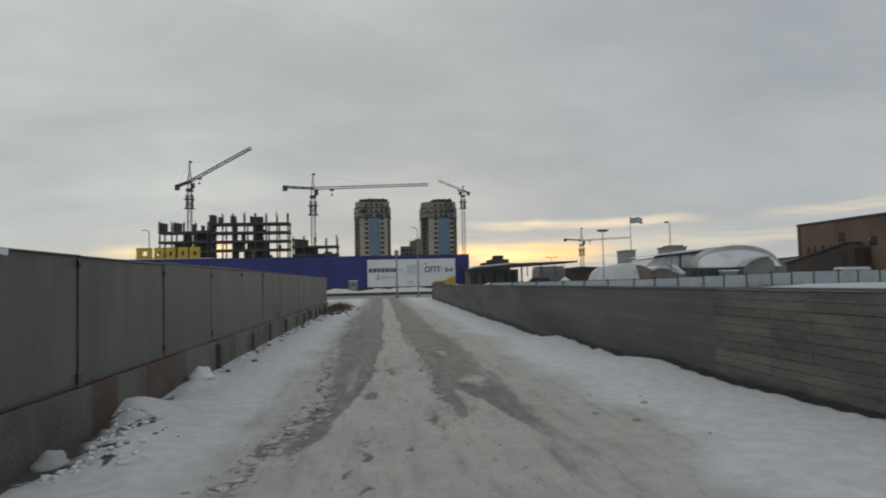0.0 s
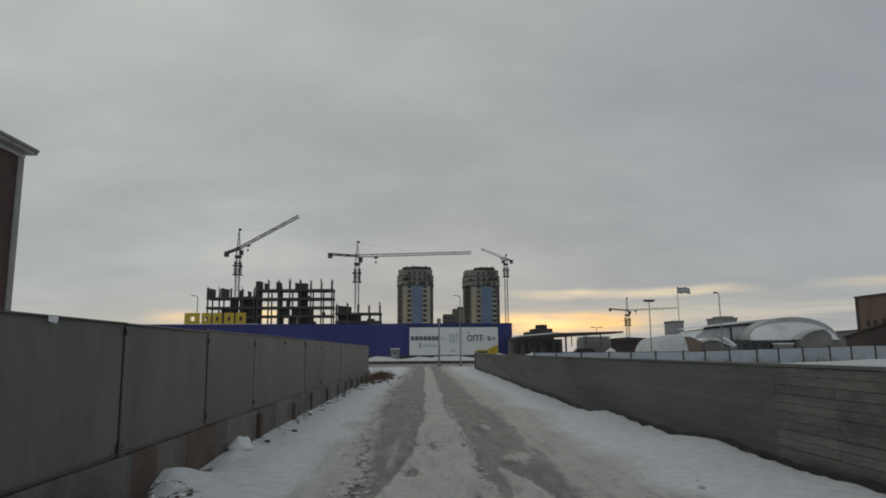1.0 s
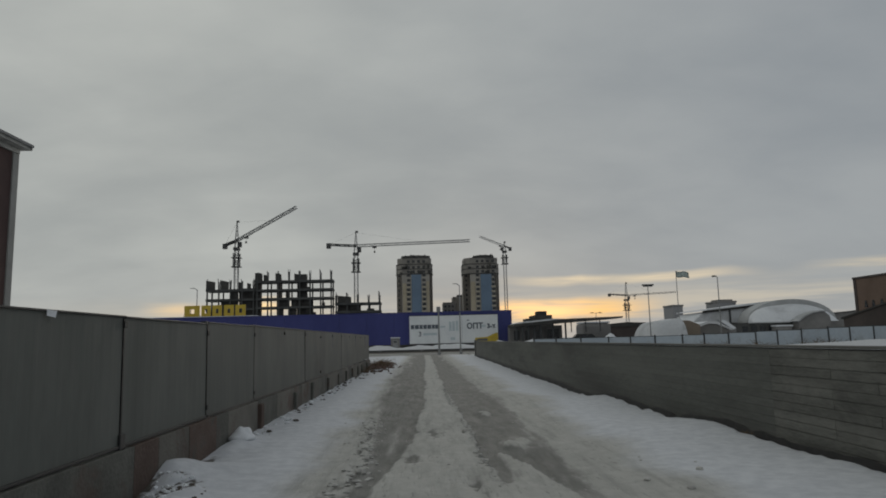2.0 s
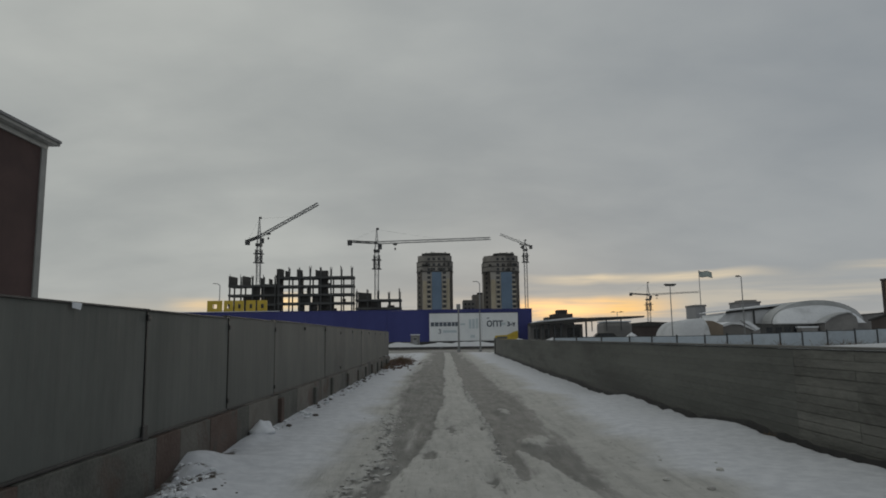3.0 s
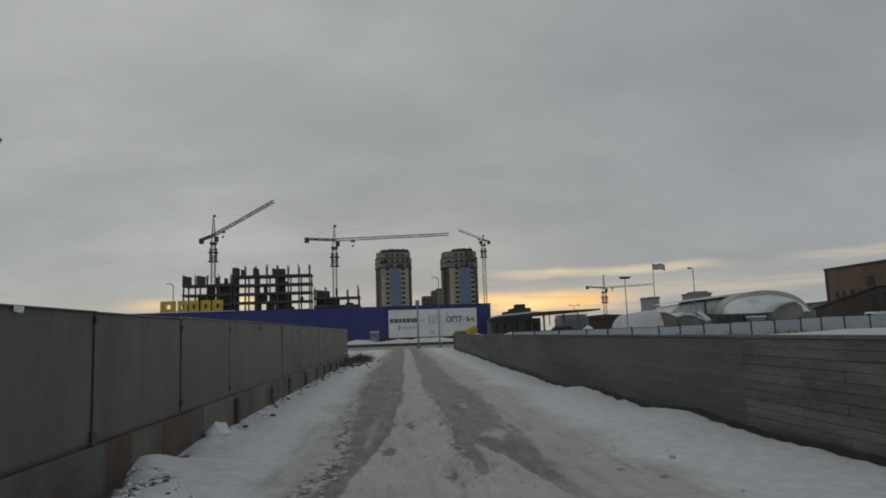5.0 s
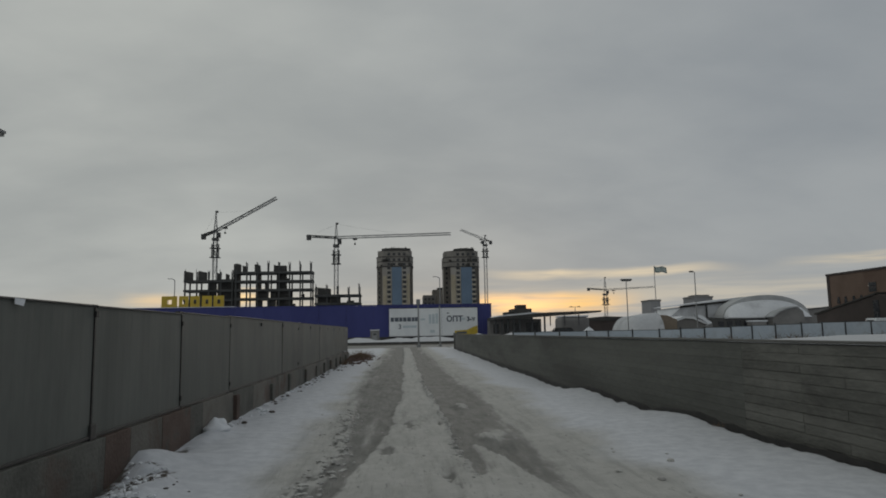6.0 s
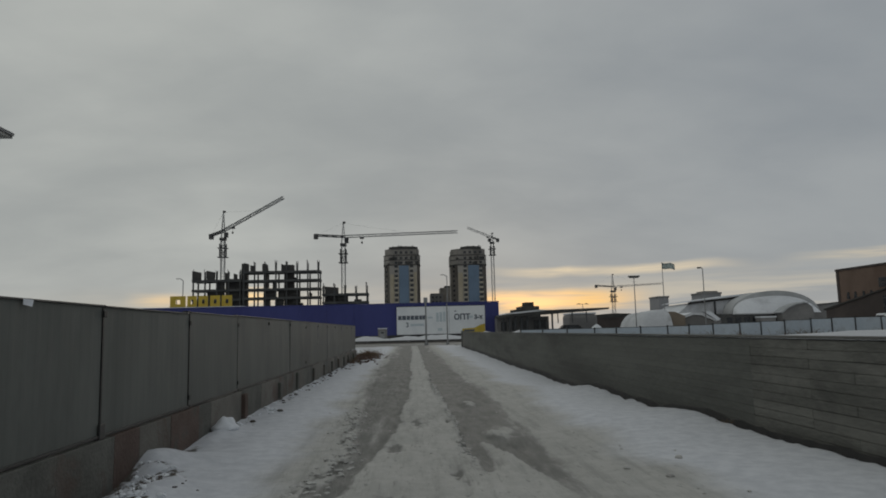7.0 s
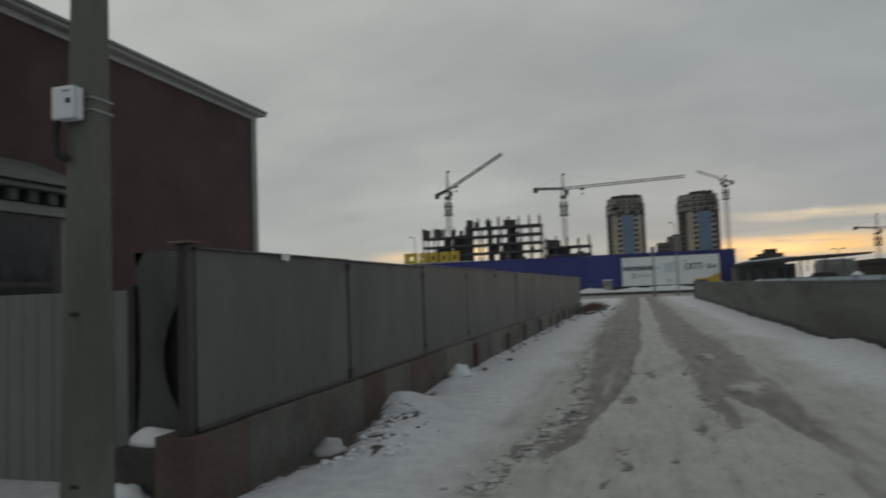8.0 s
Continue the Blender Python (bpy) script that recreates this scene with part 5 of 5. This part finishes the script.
def build_sheds():
    # snow-covered hangar with a tan gable turned aside
    t = thing("snowy_hangar", (33, 96, 0), "snow-covered rounded hangar with a tan gable end", "hangar")
    bm = bmesh.new()
    rings = []
    for k in range(13):
        u = k / 12
        rings.append([bm.verts.new((33.0 + 5.2 * s, 96 + 9 * u, 0.2 + (3.05 + 0.75 * s) * math.sqrt(1 - (1 - min(1.0, 0.03 + s / 0.42)) ** 2) * math.sqrt(max(0.0, 1 - (1 - min(1.0, 0.02 + u / 0.4)) ** 2)))) for s in np.linspace(0, 1, 13)])
    for r0, r1 in zip(rings, rings[1:]):
        for i in range(12):
            bm.faces.new((r0[i], r0[i + 1], r1[i + 1], r1[i]))
    part("snow_roof", bm, M_HANGAR, t, smooth=True)
    part("gable", prism(((37.9, 0.0), (40.5, 0.0), (40.6, 2.9), (39.1, 3.55), (38.25, 3.6)), "y", 97.5, 104), M_TAN, t)
    part("annex_wall", prism(((40.5, 0.0), (45.6, 0.0), (45.2, 2.1), (43.4, 2.95), (42.2, 3.05), (40.6, 2.6)), "y", 98.4, 104), M_FARWALL, t)
    part("gable_snow", prism(((40.7, 2.62), (42.2, 3.07), (43.4, 2.97), (45.6, 2.0), (45.6, 2.2), (43.5, 3.3), (42.0, 3.4), (40.7, 3.0)), "y", 98.2, 104.5), M_ROOFSNOW, t)
    # arena with an arched roof
    a = thing("arched_arena", (90, 170, 0), "arena with a pale arched shell roof and low wings", "arena")
    cx, zb, n = 93.4, 4.0, 24

    def arc(k, shrink):
        g = math.pi * k / n
        rx = (11.7 if g < math.pi / 2 else 11.3) - 0.9 * shrink
        return cx - rx * math.cos(g), zb + (5.75 - 1.25 * shrink) * math.sin(g) ** 0.95

    part("arch_rim", prism([arc(k, 0) for k in range(n + 1)] + [arc(n - k, 1) for k in range(n + 1)], "y", 167.5, 172.5), M_MEMB, a)
    # snowy membrane bellying forward under the rim
    bm = bmesh.new()
    rings = []
    for j in range(7):
        u = j / 6
        ring = []
        for k in range(n + 1):
            px, pz = arc(k, 0.25 + 0.75 * smooth01(k / n, 0.12, 0.42))
            ring.append(bm.verts.new((cx + (px - cx) * (1 - 0.03 * u), 167.4 - 2.8 * u, zb + (pz - zb) * (1 - u ** 1.5))))
        rings.append(ring)
    for r0, r1 in zip(rings, rings[1:]):
        for i in range(n):
            bm.faces.new((r0[i], r0[i + 1], r1[i + 1], r1[i]))
    part("front_membrane", bm, M_ROOFSNOW, a, smooth=True)
    part("shell", prism([arc(k, 0.9) for k in range(n + 1)], "y", 172.5, 196), M_ROOFSNOW, a)
    part("front_wall", box(77.5, 99.2, 164.6, 172, 0, 4.02), M_KERB, a, "dark front wall below the membrane")
    part("gutter_beam", box(80.6, 92.4, 164.1, 164.6, 3.85, 4.12, 0.05), M_MEMB, a)
    part("side_vault", prism([(91.4, 0), (91.6, 3.9), (93.2, 5.1), (95.0, 5.85), (97.0, 6.2), (98.2, 6.1), (99.2, 5.3), (99.5, 4.0), (99.5, 0)], "y", 161.5, 166.4), M_FARWALL, a, "grey rounded entrance vault")
    part("vault_edge", prism([(91.3, 3.9), (93.1, 5.15), (95.0, 5.92), (97.0, 6.28), (98.3, 6.18), (98.1, 6.45), (96.9, 6.55), (94.9, 6.2), (92.9, 5.4), (91.0, 4.1)], "y", 161.2, 164.5), M_MEMB, a)
    part("portico_snow", box(86.0, 90.2, 161.8, 164.5, 2.9, 3.25, 0.1), M_ROOFSNOW, a)
    part("portico", box(86.2, 90.0, 162.0, 164.5, 0, 2.9, 0.05), M_FARWALL, a)
    part("right_hall", prism(((99.4, 0), (99.4, 5.2), (106, 5.85), (113, 6.6), (121, 6.9), (121, 0)), "y", 171, 190), M_FARWALL, a)
    part("right_hall_cap", prism(((101.0, 5.5), (106, 6.0), (113, 6.75), (121, 7.05), (121, 6.85), (113, 6.55), (106, 5.8)), "y", 170.8, 172), M_CONCDK, a)
    part("wing_roof", prism(((73.0, 7.45), (73.8, 7.75), (90, 9.55), (96, 9.4), (96, 8.9), (90, 9.05)), "y", 172.8, 192), M_ROOFSNOW, a)
    # the roof edge's shade is given by this fascia's dark material
    part("wing_fascia", prism(((73.2, 6.95), (73.4, 7.45), (90, 9.05), (90, 8.45)), "y", 173.4, 174.0), M_CONCDK, a, "fascia under the wing roof, its shade put into a dark colour")
    part("wing_wall", prism(((70.6, 4.6), (73.6, 7.0), (89, 8.6), (89, 4.0)), "y", 174.0, 190), M_ROOFSNOW, a)
    part("wing_base", box(69.0, 90, 174.5, 190, 0, 4.7), M_FARWALL, a)
    part("wing_post", box(79.9, 80.3, 172.9, 173.3, 0, 7.8, 0.04), M_DARKMETAL, a)
    part("low_annex", prism(((67.9, 0), (67.9, 4.1), (72.8, 4.3), (77.2, 2.6), (77.2, 0)), "y", 164, 170), M_FARWALL, a)
    part("slipping_snow", prism(((72.6, 4.95), (74.4, 4.75), (76.9, 2.85), (76.2, 2.45)), "y", 163.4, 165), M_ROOFSNOW, a)
    for k in range(5):
        part("window", box(79.0 + 2.2 * k, 80.4 + 2.2 * k, 164.5, 164.6, 1.8, 3.2, 0.03), M_WINDK, a)
    # blocks on the skyline
    for x0, x1, y, z, mt in ((115.0, 119.6, 305, 14.2, M_DISTANT), (133.4, 142.0, 300, 15.2, M_DISTANT)):
        d = thing("distant_block", ((x0 + x1) / 2, y, 0), "pale grey apartment block far on the skyline", "apartment block", "distant blocks")
        part("body", box(x0, x1, y, y + 12, 0, z, 0.1), mt, d)
        part("roof_slab", box(x0 - 0.3, x1 + 0.3, y - 0.3, y + 12, z, z + 0.8, 0.05), M_FARWALL, d)
        if z > 15:
            part("roof_house", box(x0 + 1.2, x1 - 1, y + 1, y + 9, z + 0.8, z + 1.5, 0.05), M_FARWALL, d)
    # flag on its pole
    fl = thing("flagpole", (69.4, 180, 0), "tall white flagpole with a teal flag flying", "flag")
    part("pole", bar((69.4, 180, 0), (69.35, 180, 18.7), 0.26, 8, 0.16), M_LAMP, fl)
    bm = bmesh.new()
    g = [[bm.verts.new((69.45 + 3.4 * i / 8, 180 + 0.3 * math.sin(i * 1.1 + j * 0.4), 18.6 - 1.6 * j / 3 - 0.04 * i - 0.14 * math.sin(i * 0.9))) for i in range(9)] for j in range(4)]
    for r0, r1 in zip(g, g[1:]):
        for i in range(8):
            bm.faces.new((r0[i], r0[i + 1], r1[i + 1], r1[i]))
    bmesh.ops.solidify(bm, geom=bm.faces[:], thickness=0.03)
    part("flag", bm, M_FLAG, fl, "teal flag blown out sideways", smooth=True)


def build_brick_building():
    X, Z = 72.0, 10.25
    b = thing("brick_hall", (X + 10, 98, 0), "large flat-roofed orange-brown brick hall with few windows", "hall")
    part("wall", box(X, X + 30, 60, 109.6, 0, Z - 0.35), M_BRICK, b)
    part("parapet", box(X - 0.15, X + 30, 59.8, 109.8, Z - 0.35, Z, 0.05), M_BRICKDK, b)
    part("corner_trim", box(X - 0.08, X + 0.3, 109.0, 109.7, 0, Z - 0.36, 0.03), M_BRICKDK, b)
    for y, z0, z1, w in ((98.75, 6.65, 8.1, 1.7), (91.9, 5.75, 7.0, 1.5)):
        fr = part("window", box(X - 0.06, X + 0.05, y - w / 2, y + w / 2, z0, z1, 0.03), M_WINDK, b)
        part("glazing_bar", box(X - 0.09, X - 0.05, y - w / 2, y + w / 2, (z0 + z1) / 2 - 0.06, (z0 + z1) / 2 + 0.06), M_BRICKDK, fr)
    for y in (107.0, 105.2, 103.2, 101.4):
        part("slit_window", prism(((y - 0.42, 5.2), (y + 0.42, 5.2), (y + 0.2, 6.3), (y - 0.2, 6.3)), "x", X - 0.07, X + 0.05), M_WINDK, b)
    lean = thing("lean_to_roof", (X - 3, 100, 0), "dark brown lean-to with a steep sloping roof", "lean-to")
    part("body", prism(((109.2, 0), (92.5, 0), (92.5, 5.4), (94.4, 6.1), (109.2, 3.5)), "x", X - 2.6, X - 0.12), M_BRICKDK, lean)
    part("roof_edge", prism(((109.6, 3.45), (94.3, 6.1), (94.3, 6.35), (109.6, 3.7)), "x", X - 2.8, X - 0.13), M_CONCDK, lean)
    part("doorway", box(X - 2.66, X - 2.58, 94.2, 95.4, 0.2, 5.2, 0.02), M_WINDK, lean)
    van = thing("white_van", (66, 90, 0.05), "white van parked behind the pale fence", "van")
    part("body", box(64.8, 69.2, 89, 91, 0.5, 2.55, 0.25), M_WHITEBOX, van)
    part("windscreen", box(64.78, 64.86, 89.2, 90.8, 1.6, 2.3, 0.03), M_WINDK, van)
    for x in (65.6, 68.4):
        tyre = part("wheel", bar((x, 88.95, 0.38), (x, 89.2, 0.38), 0.7, 14), M_BLACK, van)
        part("rim", bar((x, 88.92, 0.38), (x, 88.96, 0.38), 0.42, 12), M_STEELBAND, tyre)


def build_pale_fence():
    f = thing("pale_fence", (45, 80, 0), "pale blue sheet fence on dark posts behind the grey wall", "fence", kind="structure")
    rnd = random.Random(6)
    post = mesh_of("post", box(-0.08, 0.08, -0.08, 0.08, 0, 2.25, 0.01), M_DARKMETAL)
    sheet = mesh_of("sheet", box(0.04, 2.9, -0.02, 0.02, 0.25, 1.95, 0.008), M_PALEFENCE)
    rail = mesh_of("rail", box(0.0, 2.94, 0.03, 0.07, 1.95, 2.02, 0.008), M_DARKMETAL)
    x, k = 13.3, 0
    while x < 84:
        gap = (2.62, 2.95, 3.3)[k % 3]
        rise = min(0.15, max(-0.42, -0.42 + 0.026 * (x - 30)))
        p = piece("post", post, (x, 80, -0.25 + rise + rnd.uniform(-0.05, 0.08)), f)
        if x > 12:
            s = piece("sheet", sheet, (x, 80, -0.1 + rise), f)
            s.scale = (gap / 2.94, 1, 1)
            r = piece("rail", rail, (x, 80, -0.1 + rise), f)
            r.scale = (gap / 2.94, 1, 1)
        x += gap
        k += 1


build_station()
build_sheds()
build_brick_building()
build_pale_fence()


# ------------------------------------------------------------------ loose things on the snow
def add_chunk(bm, at, r, rnd, flat=0.6):
    res = bmesh.ops.create_icosphere(bm, subdivisions=1, radius=r)
    turn = Euler((rnd.uniform(0, 6), rnd.uniform(0, 6), rnd.uniform(0, 6))).to_matrix()
    for v in res["verts"]:
        v.co = turn @ (v.co * rnd.uniform(0.7, 1.25))
        v.co.z *= flat
        v.co += Vector(at)


def build_loose():
    rnd = random.Random(12)
    bm = bmesh.new()
    for _ in range(260):
        y = 5.2 + 9.5 * rnd.random() ** 1.4
        x = lerp_table(y, RUT_L0) - 0.10 + rnd.gauss(0, 0.12)
        r = rnd.uniform(0.012, 0.05)
        add_chunk(bm, (x, y, ground_at(x, y)[0] + r * 0.1), r, rnd, 0.4)
    for _ in range(70):
        x, y = rnd.uniform(-1.6, 3.4), rnd.uniform(4.5, 16)
        r = rnd.uniform(0.008, 0.026)
        add_chunk(bm, (x, y, ground_at(x, y)[0] + r * 0.2), r, rnd, 0.5)
    for _ in range(140):
        y = rnd.uniform(7.8, 24)
        x = min(lerp_table(y, RUT_R0), lerp_table(y, RUT_S0) if y < 12 else 9.0) - 0.05 + rnd.gauss(0, 0.05)
        r = rnd.uniform(0.015, 0.045)
        add_chunk(bm, (x, y, ground_at(x, y)[0] + r * 0.1), r, rnd, 0.4)
    single("ice_clods", bm, M_CLOD, (0, 0, 0), "scattered dirty clods of ice along the rut", "ice clods", kind="stuff")
    for nm, mt, n, lab in (("plinth_debris", M_DEBRIS, 55, "dark bits of rubble strewn along the plinth"), ("plinth_snow_lumps", M_LUMP, 90, "small snow lumps strewn along the plinth")):
        b = bmesh.new()
        for _ in range(n):
            y = rnd.uniform(11, 40)
            x = -3.08 + abs(rnd.gauss(0, 0.22))
            r = rnd.uniform(0.025, 0.08)
            add_chunk(b, (x, y, ground_at(x, y)[0] + r * 0.15), r, rnd, 0.5)
        if mt is M_DEBRIS:
            for _ in range(26):
                x, y = rnd.gauss(-2.62, 0.13), rnd.gauss(7.45, 0.22)
                r = rnd.uniform(0.012, 0.032)
                add_chunk(b, (x, y, ground_at(x, y)[0] + r * 0.1), r, rnd, 0.4)
        else:
            for _ in range(150):
                y = rnd.uniform(5.7, 8.2)
                x = lerp_table(y, SOIL_EDGE) + rnd.uniform(-0.06, 0.5) * (0.4 + 0.6 * rnd.random())
                r = 0.010 + 0.035 * rnd.random() ** 2
                add_chunk(b, (x, y, ground_at(x, y)[0] + r * 0.25), r, rnd, 0.7)
        single(nm, b, mt, (-3.0, 24, 0), lab, "debris", kind="stuff")
    for x, y, r, lab in ((-3.78, 4.42, 0.17, "low lump of snow in front of the broken block"), (-2.95, 11.3, 0.13, "rounded lump of snow by the plinth"), (-3.0, 6.35, 0.10, "broken lump of snow by the plinth"), (-2.6, 6.15, 0.03, "small lump of snow on the bank")):
        b = bmesh.new()
        bmesh.ops.create_icosphere(b, subdivisions=3, radius=r)
        for v in b.verts:
            h = v.co.z / r
            v.co *= 1 + 0.35 * fractal(v.co.x / r + x, v.co.y / r, 1.3, 3, v.co.z / r)
            flare = 1.0 + 0.9 * max(0.0, 0.35 - h)
            v.co = Vector((v.co.x * flare, v.co.y * flare * 1.2, v.co.z * 0.95 + 0.10 * r * fractal(v.co.x / r, v.co.y / r, 3.0, 3, 8.0)))
            v.co += Vector((x, y, ground_at(x, y)[0] + r * 0.35))
        single("snow_lump", b, M_LUMPDIRTY if 4.5 < y < 7 else M_LUMP, (x, y, ground_at(x, y)[0]), lab, "snow lump", "snow lumps", smooth=True)
    for x, y in ((3.21, 8.1), (2.46, 7.7), (2.75, 7.2)):
        b = bmesh.new()
        add_chunk(b, (x, y, ground_at(x, y)[0] + 0.012), rnd.uniform(0.04, 0.055), rnd, 0.6)
        single("frozen_clod", b, M_CLOD, (x, y, ground_at(x, y)[0]), "dark frozen clod lying on clean snow", "clod", "frozen clods")
    # dry stalks by the plinth, the wall and the rubble
    for nm, spots, lab in (("dry_stalks", ((-2.7, 7.7, 0.4, 9), (-2.72, 7.2, 0.4, 8), (-2.95, 12.5, 0.3, 10), (-2.9, 16.5, 0.3, 10), (-2.5, 41.5, 0.9, 160), (-2.5, 46.0, 0.9, 140), (-2.9, 36.0, 0.85, 60)), "flattened dry brown stalks poking through the snow"),
                           ("dry_tuft", ((5.05, 10.7, 0.16, 26),), "dry grass tuft at the foot of the grey wall"),
                           ("dry_weeds", ((34, 78.6, 3, 60), (47, 78.6, 4, 90), (58, 78.6, 3, 60), (40, 78.6, 2, 30)), "dry weeds in front of the pale fence")):
        b = bmesh.new()
        for sx, sy, s, n in spots:
            for _ in range(n):
                x, y = sx + rnd.gauss(0, s * 0.4), sy + rnd.gauss(0, s * 0.5 if s < 1 else 0.4)
                if nm != "dry_weeds":
                    x = min(max(x, -3.08), 5.12)
                z = ground_at(x, y)[0]
                big_one = s > 1
                h = rnd.uniform(0.4, 1.1) if big_one else rnd.uniform(0.2, 0.5) if s > 0.8 else rnd.uniform(0.03, 0.09)
                add_bar(b, (x, y, z - 0.02), (x + rnd.gauss(0, h * 0.7), y + rnd.gauss(0, h * 0.7), z + h * rnd.uniform(0.4, 1)), 0.045 if big_one else 0.02 if s > 0.8 else 0.007, 3, 0.02 if big_one else 0.006 if s > 0.8 else 0.003)
        single(nm, b, M_TWIG, (spots[0][0], spots[0][1], 0), lab, "dry plants", kind="stuff")
    b = bmesh.new()
    for _ in range(520):
        y = rnd.gauss(42.5, 3.2)
        x = -2.55 + rnd.gauss(0, 0.4)
        if x < -3.06 and y < 42:
            x = -3.06 + rnd.uniform(0, 0.3)
        hgt = 0.08
        add_chunk(b, (x, y, ground_at(x, y)[0] + rnd.uniform(0.3, 1) * hgt), rnd.uniform(0.03, 0.10), rnd, 0.5)
    single("rubble_heap", b, M_RUBBLE, (-2.5, 43, 0), "heap of red-brown brick rubble at the fence's end", "rubble", kind="stuff")


build_loose()
